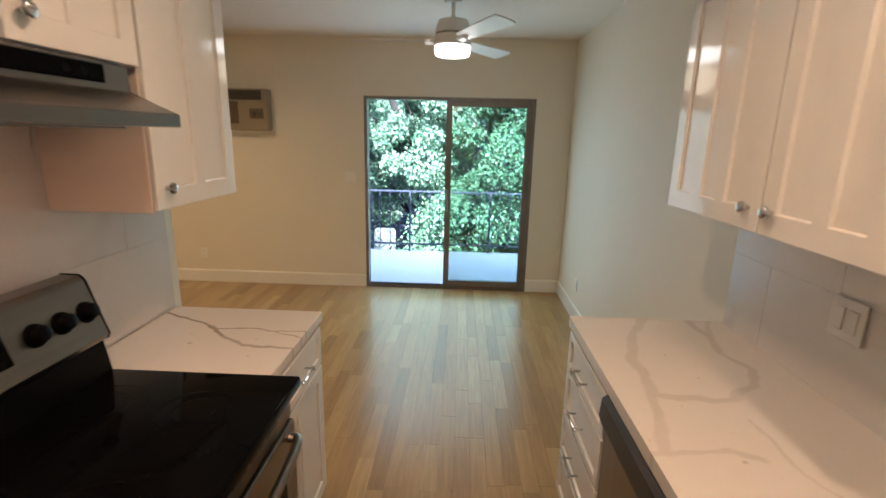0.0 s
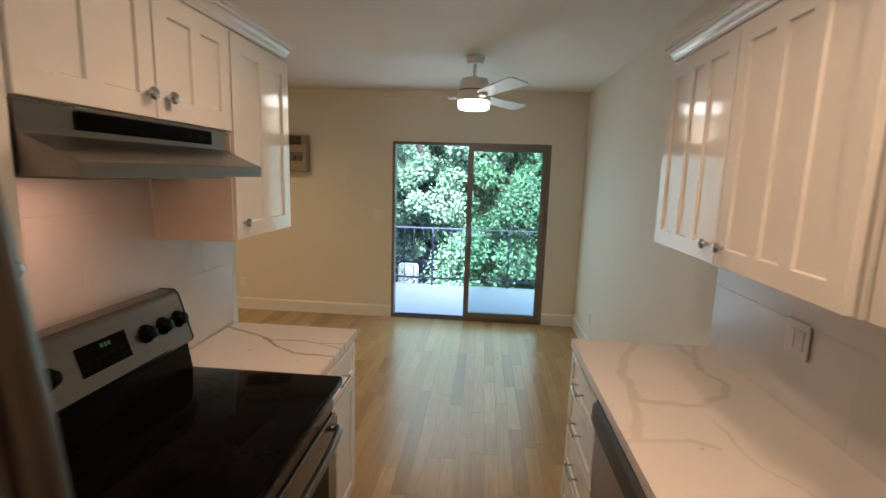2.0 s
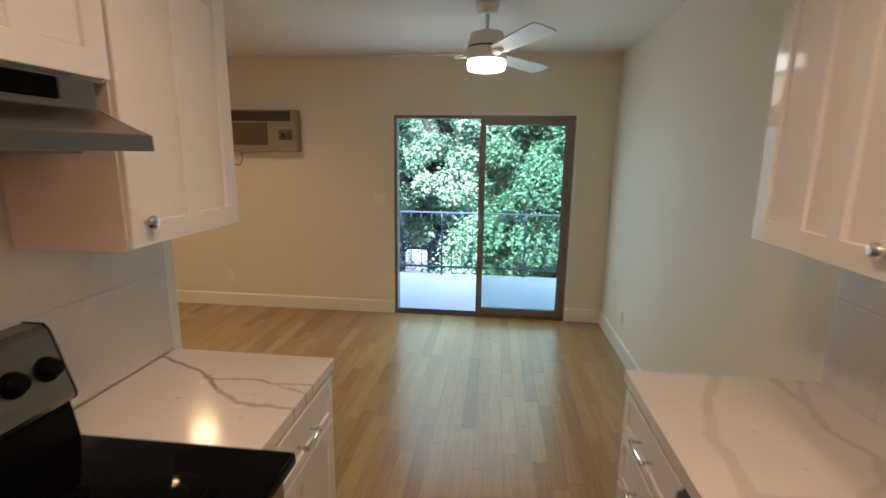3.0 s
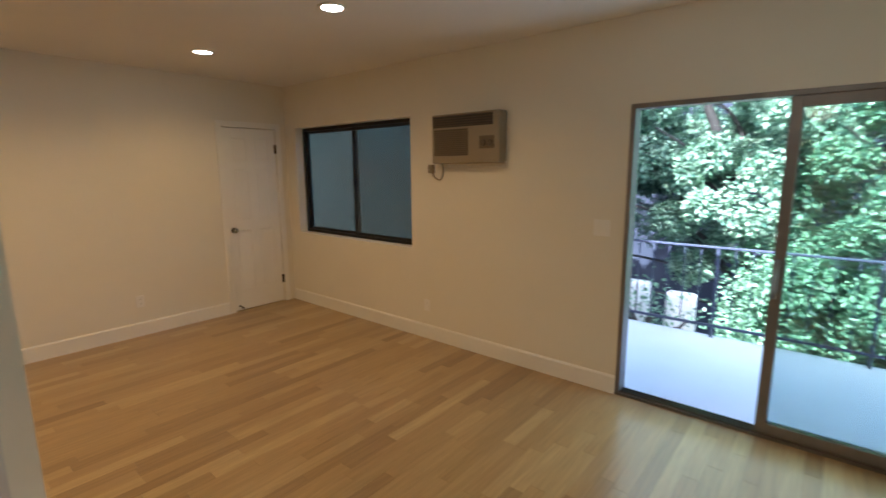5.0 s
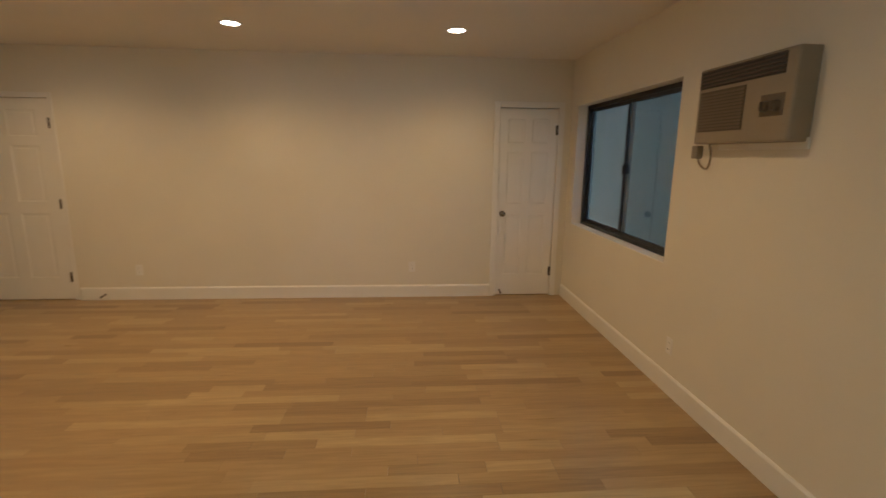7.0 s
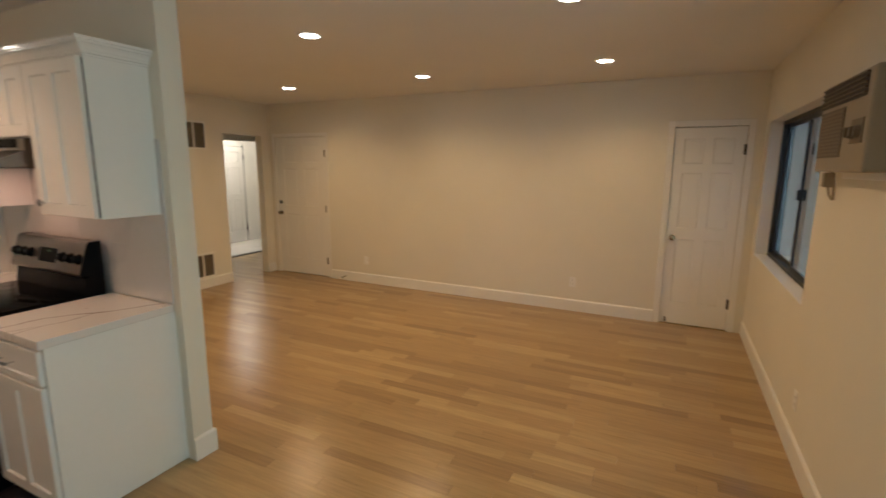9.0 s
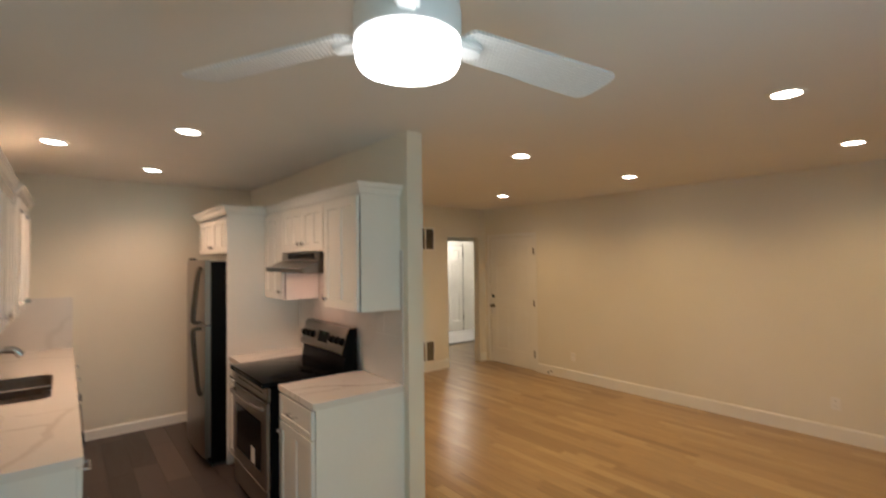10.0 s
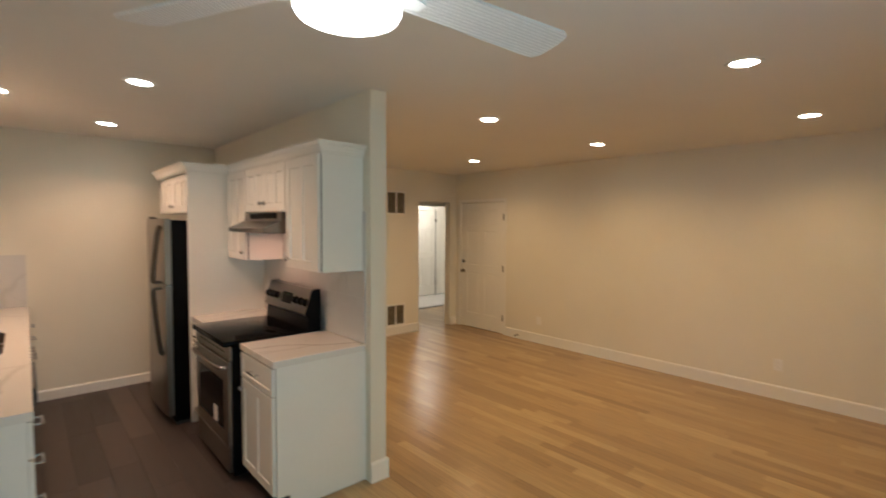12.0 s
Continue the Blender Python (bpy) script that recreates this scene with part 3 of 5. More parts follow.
# window with black sliding sashes
def build_window():
    w = thing("window_1", ((WN0 + WN1) / 2, NY + 0.1, WNB), "black aluminium sliding window, closed", "window", "", "structure")
    y0, y1 = NY + 0.100, NY + 0.155
    f = 0.035
    part("window_frame", boxes((WN0, WN0 + f, y0, y1, WNB, WNT), (WN1 - f, WN1, y0, y1, WNB, WNT), (WN0 + f, WN1 - f, y0, y1, WNB, WNB + f), (WN0 + f, WN1 - f, y0, y1, WNT - f, WNT), bev=0.002), M_BLACKAL, w)
    mid = (WN0 + WN1) / 2 - 0.02
    for a, b, yy in ((WN0 + f, mid + 0.03, y0 + 0.034), (mid - 0.02, WN1 - f, y0 + 0.008)):
        s = 0.03
        z0, z1 = WNB + f, WNT - f
        part("sash", boxes((a, a + s, yy, yy + 0.022, z0, z1), (b - s, b, yy, yy + 0.022, z0, z1), (a + s, b - s, yy, yy + 0.022, z0, z0 + s), (a + s, b - s, yy, yy + 0.022, z1 - s, z1), bev=0.002), M_BLACKAL, w)
        g = part("pane", boxes((a + s, b - s, yy + 0.009, yy + 0.013, z0 + s, z1 - s)), M_GLASS if a < mid - 0.1 else M_GLASSDIM, w)
        g.visible_shadow = False
    part("latch", boxes((mid - 0.012, mid + 0.02, y0 - 0.012, y0 + 0.008, 1.42, 1.50), bev=0.003), M_BLACKAL, w)
    part("window_sill", boxes((WN0 + 0.002, WN1 - 0.002, NY - 0.004, NY + 0.099, WNB - 0.004, WNB + 0.005), bev=0.003), M_TRIM, w, "white painted sill")


build_window()


# sliding glass door
def build_slider():
    d = thing("door_3", ((SL0 + SL1) / 2, NY + 0.05, 0), "bronze aluminium sliding glass door, left half open", "glass door", "", "structure")
    y0, y1 = NY - 0.004, NY + 0.11
    f = 0.03
    part("door_frame", boxes((SL0, SL0 + f, y0, y1, 0.02, SLTOP - f), (SL1 - f, SL1, y0, y1, 0.02, SLTOP - f), (SL0, SL1, y0, y1, SLTOP - f, SLTOP), bev=0.002), M_BRONZE, d)
    tr = boxes((SL0, SL1, y0, y1, -0.015, 0.018))
    for yy in (NY + 0.018, NY + 0.045, NY + 0.075):
        box(tr, SL0 + f, SL1 - f, yy, yy + 0.006, 0.018, 0.03)
    part("track", tr, M_STEEL, d, "ribbed metal floor track")
    mid = 0.56
    for a, b, yy, s in ((mid, SL1 - f, NY + 0.008, 0.058), (mid + 0.012, SL1 - f, NY + 0.06, 0.045)):
        z0, z1 = 0.032, SLTOP - f
        fr = boxes((a, a + s, yy, yy + 0.034, z0, z1), (b - s, b, yy, yy + 0.034, z0, z1), (a + s, b - s, yy, yy + 0.034, z0, z0 + s), (a + s, b - s, yy, yy + 0.034, z1 - s, z1), bev=0.003)
        panel = part("sliding_panel", fr, M_BRONZE, d)
        g = sub("pane", boxes((a + s, b - s, yy + 0.015, yy + 0.019, z0 + s, z1 - s)), M_GLASSDOOR, panel, "clear glass pane", smooth=False)
        g.visible_shadow = False
    h = bmesh.new()
    tube(h, [(mid + 0.025, NY + 0.006, 0.86), (mid + 0.025, NY - 0.035, 0.90), (mid + 0.025, NY - 0.035, 1.04), (mid + 0.025, NY + 0.006, 1.08)], 0.009, 8)
    part("handle", h, M_BRONZE, d, "dark pull handle", smooth=True)


build_slider()


# ---- downlights and fan ----
def downlight(x, y, first=[]):
    t = thing("recessed_downlight", (x, y, CEIL), "round recessed ceiling downlight, lit, white trim ring", "ceiling light", "recessed ceiling lights")
    bm = bmesh.new()
    n = 32
    prof = [(0.062, -0.001), (0.068, -0.006), (0.086, -0.005), (0.090, 0.0)]
    rings = [[bm.verts.new((x + r * math.cos(2 * math.pi * k / n), y + r * math.sin(2 * math.pi * k / n), CEIL + z)) for k in range(n)] for r, z in prof]
    for a, b in zip(rings, rings[1:]):
        for k in range(n):
            bm.faces.new((a[k], a[(k + 1) % n], b[(k + 1) % n], b[k]))
    part("trim_ring", bm, M_TRIM, t, smooth=True)
    b2 = bmesh.new()
    cyl(b2, (x, y, CEIL - 0.003), (0, 0, 1), 0.064, 0.002, n=32)
    part("lens", b2, M_LAMP, t, "glowing warm white lens")
    lamp = new("downlight_lamp", bpy.data.lights.new("downlight_lamp", "SPOT"))
    lamp.data.energy = DOWN_WATTS if x < 0 else KITCHEN_WATTS
    lamp.data.color = LAMP_WARM if x < 0 else LAMP_KITCHEN
    lamp.data.spot_size, lamp.data.spot_blend = radians(152 if x < 0 else 146), 0.75
    lamp.data.shadow_soft_size = 0.06
    lamp.location = (x, y, CEIL - 0.012)


for dx, dy in DOWNLIGHTS:
    downlight(dx, dy)


def woven(name):
    m, n, l, p = links_of(name)
    tc = n.new("ShaderNodeTexCoord")
    br = n.new("ShaderNodeTexBrick")
    br.inputs["Scale"].default_value = 1.0
    br.inputs["Brick Width"].default_value, br.inputs["Row Height"].default_value = 0.013, 0.0125
    br.inputs["Mortar Size"].default_value, br.inputs["Mortar Smooth"].default_value = 0.0032, 0.9
    br.inputs["Color1"].default_value, br.inputs["Color2"].default_value = (0.84, 0.84, 0.83, 1), (0.78, 0.78, 0.77, 1)
    br.inputs["Mortar"].default_value = (0.64, 0.64, 0.64, 1)
    l.new(tc.outputs["Object"], br.inputs["Vector"])
    l.new(br.outputs["Color"], p.inputs["Base Color"])
    bp = n.new("ShaderNodeBump")
    bp.inputs["Strength"].default_value, bp.inputs["Distance"].default_value = 0.6, 0.002
    l.new(br.outputs["Fac"], bp.inputs["Height"])
    bp.invert = True
    l.new(bp.outputs["Normal"], p.inputs["Normal"])
    p.inputs["Roughness"].default_value = 0.4
    return m


M_WOVEN = woven("woven_blade")
BLADE_Z, BLADE_L = 2.262, 0.675


def build_fan():
    x, y = FAN
    f = thing("ceiling_fan", (x, y, CEIL), "white three-blade ceiling fan with woven blades and lit drum light", "ceiling fan")
    c = bmesh.new()
    cyl(c, (x, y, CEIL - 0.055), (0, 0, 1), 0.060, 0.055, 0.072, 28, 0.006)
    part("canopy", c, M_FANWHITE, f, smooth=True)
    r = bmesh.new()
    cyl(r, (x, y, CEIL - 0.15), (0, 0, 1), 0.013, 0.10, n=16)
    cyl(r, (x, y, CEIL - 0.165), (0, 0, 1), 0.03, 0.025, 0.02, 20)
    part("downrod", r, M_FANWHITE, f, smooth=True)
    h = bmesh.new()
    cyl(h, (x, y, 2.300), (0, 0, 1), 0.125, 0.09, 0.100, 40, 0.012)
    part("motor_housing", h, M_FANWHITE, f, smooth=True)
    # Dark disc fills the seam; its colour is the seam's shade.
    g = bmesh.new()
    cyl(g, (x, y, 2.294), (0, 0, 1), 0.118, 0.008, n=40)
    part("housing_gap_shade", g, M_DARKPL, f, "dark piece standing in for gap shade")
    h2 = bmesh.new()
    cyl(h2, (x, y, 2.223), (0, 0, 1), 0.125, 0.071, n=40, bev=0.004)
    part("light_collar", h2, M_FANWHITE, f, smooth=True)
    d = bmesh.new()
    cyl(d, (x, y, 2.160), (0, 0, 1), 0.118, 0.063, 0.126, 40, 0.016)
    part("diffuser", d, M_FANLAMP, f, "glowing opal drum diffuser", smooth=True)
    for a in (56, 176, 296):
        m = pose(x, y, BLADE_Z, 0, 0, a) @ pose(0, 0, 0, -12, 0, 0)
        b = bmesh.new()
        n = 10
        outline = []
        for k in range(n + 1):
            t = k / n
            u = 0.165 + (BLADE_L - 0.165) * t
            hw = 0.056 + 0.018 * t
            if t == 0:
                outline += [(0.145, 0.022), (0.149, 0.038), (0.156, 0.049)]
            outline.append((u, hw))
        outline += [(BLADE_L + 0.014, 0.069), (BLADE_L + 0.024, 0.058), (BLADE_L + 0.030, 0.042)]
        pts = outline + [(u, -w) for u, w in reversed(outline)]
        prism(b, pts, "z", -0.004, 0.004)
        part_b = new("blade", mesh_of("blade", b, M_WOVEN))
        part_b.parent = f
        part_b.matrix_parent_inverse = Matrix.Translation(f.location).inverted()
        part_b.matrix_basis = m
        e = bmesh.new()
        prism(e, [(0.095, -0.027), (0.095, 0.027), (0.180, 0.027), (0.205, 0.020), (0.216, 0.0), (0.205, -0.020), (0.180, -0.027)], "z", -0.026, -0.0045)
        bmesh.ops.bevel(e, geom=[q for q in e.edges if abs(q.verts[0].co.z + 0.026) < 1e-4 and abs(q.verts[1].co.z + 0.026) < 1e-4], offset=0.008, segments=3, affect="EDGES")
        ob = new("blade_arm", mesh_of("blade_arm", e, M_FANWHITE, True))
        ob.parent = f
        ob.matrix_parent_inverse = Matrix.Translation(f.location).inverted()
        ob.matrix_basis = m
    lamp = new("fan_lamp", bpy.data.lights.new("fan_lamp", "POINT"))
    lamp.data.energy, lamp.data.color, lamp.data.shadow_soft_size = FAN_WATTS, (1.0, 0.76, 0.46), 0.10
    lamp.location = (x, y, 2.04)


build_fan()


# ---- kitchen: base cabinets, worktops ----
LF, RF = 0.148, 1.216          # faces of the base cabinet boxes
LEND, REND = 2.18, 2.228


def base_cabinet(name, m, u0, u1, fronts, label, depth=0.60, open_top=False):
    """fronts: list of (w0, w1, u0, u1, panels, handle)."""
    c = thing(name, tuple(m @ Vector(((u0 + u1) / 2, -depth / 2, 0))), label, "cabinet", "base cabinets")
    shell = boxes((u0, u1, -depth, 0, 0.10, 0.872), bev=0.0 if open_top else 0.001)
    if open_top:
        bmesh.ops.delete(shell, geom=[f for f in shell.faces if f.calc_center_median().z > 0.87], context="FACES_ONLY")
        bmesh.ops.recalc_face_normals(shell, faces=shell.faces[:])
        bmesh.ops.solidify(shell, geom=shell.faces[:], thickness=0.016)
    part("body", shell, M_CAB, c, m=m)
    part("toe_kick", boxes((u0 + 0.003, u1 - 0.003, -depth, -0.075, 0.005, 0.10)), M_DARKPL, c, m=m)
    for w0, w1, a, b, panels, handle in fronts:
        st = 0.03 if w1 - w0 < 0.2 else 0.052
        d = shaker(m, c, a, b, w0, w1, 0.001, panels, "drawer" if handle == "pull" else "door", stile=st)
        if handle == "pull":
            pull(m, d, (a + b) / 2, (w0 + w1) / 2, 0.021)
        elif handle:
            knob(m, d, handle, w1 - 0.06, 0.021)
    return c


ML, MR = face_left(LF, 0), face_right(RF, 0)
base_cabinet("base_cabinet", ML, 1.656, LEND, [(0.70, 0.86, 1.663, LEND - 0.006, 1, "pull"), (0.11, 0.69, 1.663, LEND - 0.006, 2, 1.698)], "white shaker base cabinet with drawer and door beside the range")
base_cabinet("base_cabinet", ML, 0.470, 0.880, [(0.70, 0.86, 0.476, 0.875, 1, "pull"), (0.11, 0.69, 0.476, 0.875, 2, 0.837)], "narrow white shaker base cabinet between fridge panel and range")
base_cabinet("drawer_cabinet", MR, 1.722, REND, [(0.705, 0.86, 1.729, REND - 0.006, 1, "pull"), (0.51, 0.695, 1.729, REND - 0.006, 1, "pull"), (0.31, 0.50, 1.729, REND - 0.006, 1, "pull"), (0.11, 0.30, 1.729, REND - 0.006, 1, "pull")], "white shaker cabinet with four drawers under the worktop", 0.575)
base_cabinet("sink_cabinet", MR, 0.198, 1.098, [(0.11, 0.86, 0.204, 0.645, 2, 0.605), (0.11, 0.86, 0.651, 1.092, 2, 0.691)], "white shaker sink base cabinet with two doors", 0.575, True)
base_cabinet("base_cabinet", MR, KY + 0.01, 0.193, [(0.70, 0.86, KY + 0.016, -0.397, 1, "pull"), (0.70, 0.86, -0.391, 0.188, 1, "pull"), (0.11, 0.69, KY + 0.016, -0.397, 2, -0.447), (0.11, 0.69, -0.391, 0.188, 2, -0.337)], "white shaker base cabinet with doors and drawers by the back wall", 0.575)

def end_panel(m, u0, u1, depth, label):
    bm = bmesh.new()
    outline = [(-depth, 0.004), (-0.075, 0.004), (-0.075, 0.10), (0.0, 0.10), (0.0, 0.872), (-depth, 0.872)]
    prism(bm, outline, "x", u0, u1)
    bm.transform(m)
    solo("cabinet_end_panel", bm, M_CAB, label, "panel")


end_panel(ML, LEND + 0.0005, LEND + 0.0125, 0.60, "white end panel of the range-side base cabinet")
end_panel(MR, REND + 0.0005, REND + 0.0125, 0.575, "white end panel of the drawer cabinet")
SINK = (1.318, 1.73, 0.24, 1.05)


def worktops():
    solo("worktop", boxes((PX1 + 0.012, 0.17, 1.651, 2.202, 0.874, 0.914), bev=0.003, seg=2), M_QUARTZ, "white quartz worktop with grey-brown veins beside the range", "worktop")
    solo("worktop", boxes((PX1 + 0.012, 0.17, 0.466, 0.884, 0.874, 0.914), bev=0.003, seg=2), M_QUARTZ, "small white quartz worktop between fridge panel and range", "worktop")
    # the long one is cut out for the sink, with rounded corners
    x0, x1, y0, y1 = 1.193, EX - 0.001, KY + 0.001, 2.248
    a0, a1, b0, b1 = SINK
    r = 0.07
    outer = [(x0, y0), (x1, y0), (x1, y1), (x0, y1)]
    hole = []
    for cx, cy, s in ((a1 - r, b1 - r, 0), (a0 + r, b1 - r, 90), (a0 + r, b0 + r, 180), (a1 - r, b0 + r, 270)):
        for k in range(7):
            t = radians(s + 15 * k)
            hole.append((cx + r * math.cos(t), cy + r * math.sin(t)))
    bm = bmesh.new()
    z = 0.914
    vo = [bm.verts.new((*q, z)) for q in outer]
    vh = [bm.verts.new((*q, z)) for q in hole]
    es = [bm.edges.new((vo[i], vo[(i + 1) % 4])) for i in range(4)] + [bm.edges.new((vh[i], vh[(i + 1) % len(vh)])) for i in range(len(vh))]
    bmesh.ops.triangle_fill(bm, use_beauty=True, edges=es)
    ex = bmesh.ops.extrude_face_region(bm, geom=bm.faces[:])
    bmesh.ops.translate(bm, vec=(0, 0, -0.04), verts=[v for v in ex["geom"] if isinstance(v, bmesh.types.BMVert)])
    solo("worktop", bm, M_QUARTZ, "long white quartz worktop with grey-brown veins and undermount sink cutout", "worktop")


worktops()


def basin_bmesh(x0, x1, y0, y1, top, depth, r=0.06, t=0.012):
    """An open rounded bowl."""
    bm = bmesh.new()

    def ring(ix, z, rr):
        pts = []
        a0, a1, b0, b1 = x0 + ix, x1 - ix, y0 + ix, y1 - ix
        for cx, cy, s in ((a1 - rr, b1 - rr, 0), (a0 + rr, b1 - rr, 90), (a0 + rr, b0 + rr, 180), (a1 - rr, b0 + rr, 270)):
            for k in range(6):
                q = radians(s + 18 * k)
                pts.append(bm.verts.new((cx + rr * math.cos(q), cy + rr * math.sin(q), z)))
        return pts
    rs = [ring(-0.02, top, r), ring(0.0, top, r), ring(0.006, top - depth * 0.7, r), ring(0.02, top - depth * 0.94, r), ring(0.05, top - depth, r * 0.7)]
    for a, b in zip(rs, rs[1:]):
        n = len(a)
        for k in range(n):
            bm.faces.new((a[k], a[(k + 1) % n], b[(k + 1) % n], b[k]))
    bm.faces.new(rs[-1])
    return bm


def build_sink():
    a0, a1, b0, b1 = SINK
    s = thing("kitchen_sink", ((a0 + a1) / 2, (b0 + b1) / 2, 0.67), "stainless steel undermount double-bowl sink, empty", "sink")
    midy = b0 + (b1 - b0) * 0.45
    part("bowl", basin_bmesh(a0 - 0.004, a1 + 0.004, midy + 0.014, b1 + 0.004, 0.873, 0.20), M_SINK, s, smooth=True)
    part("bowl", basin_bmesh(a0 - 0.004, a1 + 0.004, b0 - 0.004, midy - 0.014, 0.8728, 0.18), M_SINK, s, smooth=True)
    part("divider", boxes((a0 + 0.004, a1 - 0.004, midy - 0.015, midy + 0.015, 0.80, 0.903), bev=0.006, seg=2), M_CHROME, s, "polished steel divider between the bowls")
    # steel liner inside the cut edge of the worktop
    loops = []
    bm = bmesh.new()
    for inset, z in ((0.0006, 0.872), (0.0006, 0.9105), (0.0035, 0.9105), (0.0035, 0.872)):
        r = 0.07 - inset
        c0, c1, e0, e1 = a0 + inset, a1 - inset, b0 + inset, b1 - inset
        loops.append([bm.verts.new((cx + r * math.cos(radians(q + 15 * k)), cy + r * math.sin(radians(q + 15 * k)), z)) for cx, cy, q in ((c1 - r, e1 - r, 0), (c0 + r, e1 - r, 90), (c0 + r, e0 + r, 180), (c1 - r, e0 + r, 270)) for k in range(7)])
    for a, b in zip(loops, loops[1:] + loops[:1]):
        for k in range(28):
            bm.faces.new((a[k], a[(k + 1) % 28], b[(k + 1) % 28], b[k]))
    bmesh.ops.recalc_face_normals(bm, faces=bm.faces[:])
    part("rim", bm, M_SINK, s, "dark steel rim", smooth=False)
    for cy in ((midy + b1) / 2, (b0 + midy) / 2):
        d = bmesh.new()
        cyl(d, ((a0 + a1) / 2, cy, 0.676 if cy > midy else 0.696), (0, 0, 1), 0.045, 0.006, n=24)
        part("drain", d, M_CHROME, s, "chrome drain strainer", smooth=True)


build_sink()


def build_faucet():
    x, y, z = 1.765, 0.56, 0.914
    f = thing("kitchen_faucet", (x, y, z), "polished chrome kitchen faucet with pull-out spray head", "faucet")
    b = bmesh.new()
    cyl(b, (x, y, z), (0, 0, 1), 0.034, 0.012, n=24)
    cyl(b, (x, y, z + 0.012), (0, 0, 1), 0.030, 0.20, 0.026, 24, 0.004)
    part("body", b, M_CHROME, f, smooth=True)
    s = bmesh.new()
    tube(s, [(x, y, z + 0.175), (x - 0.07, y, z + 0.195), (x - 0.15, y, z + 0.225), (x - 0.21, y, z + 0.245)], 0.016, 12)
    part("spout", s, M_CHROME, f, smooth=True)
    h = bmesh.new()
    tube(h, [(x - 0.20, y, z + 0.244), (x - 0.25, y, z + 0.24), (x - 0.285, y, z + 0.200)], [0.023, 0.027], 14)
    part("spray_head", h, M_CHROME, f, smooth=True)
    le = bmesh.new()
    cyl(le, (x, y - 0.02, z + 0.09), (0, -1, 0), 0.011, 0.03, n=12)
    tube(le, [(x, y - 0.05, z + 0.09), (x - 0.03, y - 0.07, z + 0.11), (x - 0.055, y - 0.075, z + 0.12)], [0.008, 0.005], 8)
    part("lever", le, M_CHROME, f, smooth=True)


build_faucet()


# ---- kitchen: wall cabinets ----
def crown_along(m, u0, u1, w, parent, v=0.0, ret=None, depth=0.3):
    """A stepped crown moulding along the front, with a return at the free end."""
    outline = [(v - 0.02, w - 0.03), (v + 0.004, w - 0.03), (v + 0.004, w - 0.021), (v + 0.012, w - 0.018), (v + 0.012, w - 0.010), (v + 0.017, w - 0.004), (v + 0.022, w + 0.008), (v + 0.030, w + 0.018), (v + 0.038, w + 0.022), (v + 0.038, w + 0.030), (v + 0.046, w + 0.034), (v + 0.046, w + 0.046), (v - 0.02, w + 0.046)]
    bm = bmesh.new()
    lo = [bm.verts.new((u0, a, b)) for a, b in outline]
    hi = [bm.verts.new((u1 + (a - v if ret else 0), a, b)) for a, b in outline]
    k = len(outline)
    bm.faces.new(lo)
    for i in range(k):
        bm.faces.new((lo[i], hi[i], hi[(i + 1) % k], lo[(i + 1) % k]))
    if ret:
        end = [bm.verts.new((u1 + a - v, -depth, b)) for a, b in outline]
        for i in range(k):
            bm.faces.new((hi[i], end[i], end[(i + 1) % k], hi[(i + 1) % k]))
        bm.faces.new(end)
    else:
        bm.faces.new(hi)
    return part("crown_moulding", bm, M_CAB, parent, m=m)


UB, UT = 1.396, 2.156


def wall_cabinet(name, m, u0, u1, w0, w1, doors, label, depth, body_mat=None, ret=False, side_warm=False):
    c = thing(name, tuple(m @ Vector(((u0 + u1) / 2, -depth / 2, w0))), label, "cabinet", "wall cabinets")
    part("body", boxes((u0, u1, -depth, 0, w0, w1), bev=0.001), body_mat or M_CAB, c, m=m)
    for a, b, q0, panels, ku in doors:
        # Dark strip paints the shade in the gap behind the door's edge.
        part("door_gap_shade", boxes((b - 0.06, b - 0.001, 0.0005, 0.0075, q0 + 0.002, w1 - 0.037)), M_DARKPL, c, "dark piece standing in for gap shade", m=m)
        d = shaker(m, c, a, b, q0, w1 - 0.035, 0.008, panels, "door", 0.058)
        if ku:
            knob(m, d, ku, q0 + 0.06, 0.026)
    crown_along(m, u0, u1, w1, c, 0.0, ret, depth)
    return c


UL, UR = face_left(-0.158, 0), face_right(1.514, 0)
DL, DR = -0.158 - PX1 - 0.002, EX - 1.514 - 0.002
wall_cabinet("wall_cabinet", UL, 1.689, 2.166, UB, UT, [(1.695, 2.162, UB + 0.006, 2, 1.740)], "white shaker wall cabinet with one tall door at the partition's end", DL, ret=True)
wall_cabinet("wall_cabinet", UL, 0.908, 1.6885, 1.781, UT, [(0.914, 1.305, 1.787, 2, 1.272), (1.311, 1.684, 1.787, 2, 1.352)], "white shaker wall cabinet with two short doors above the hood", DL)
wall_cabinet("wall_cabinet", UL, 0.470, 0.906, UB, UT, [(0.476, 0.902, UB + 0.006, 2, 0.862)], "narrow white shaker wall cabinet between hood and fridge panel", DL)
solo("hood_side_panel", boxes((-0.158 - DL, -0.140, 1.683, 1.6885, UB, 1.780), bev=0.001), M_CABWARM, "white filler panel beside the hood, warm light in its colour", "cabinet filler")
wall_cabinet("wall_cabinet", UR, 1.062, 2.152, UB, UT, [(1.068, 1.613, UB + 0.006, 3, 1.568), (1.619, 2.148, UB + 0.006, 3, 1.665)], "white shaker wall cabinet with two three-panel doors over the worktop", DR, ret=True)
solo("cabinet_filler", boxes((1.528, EX - 0.004, 0.947, 1.060, UB - 0.002, UT), bev=0.001), M_CAB, "white filler strip between two wall cabinets", "cabinet filler")


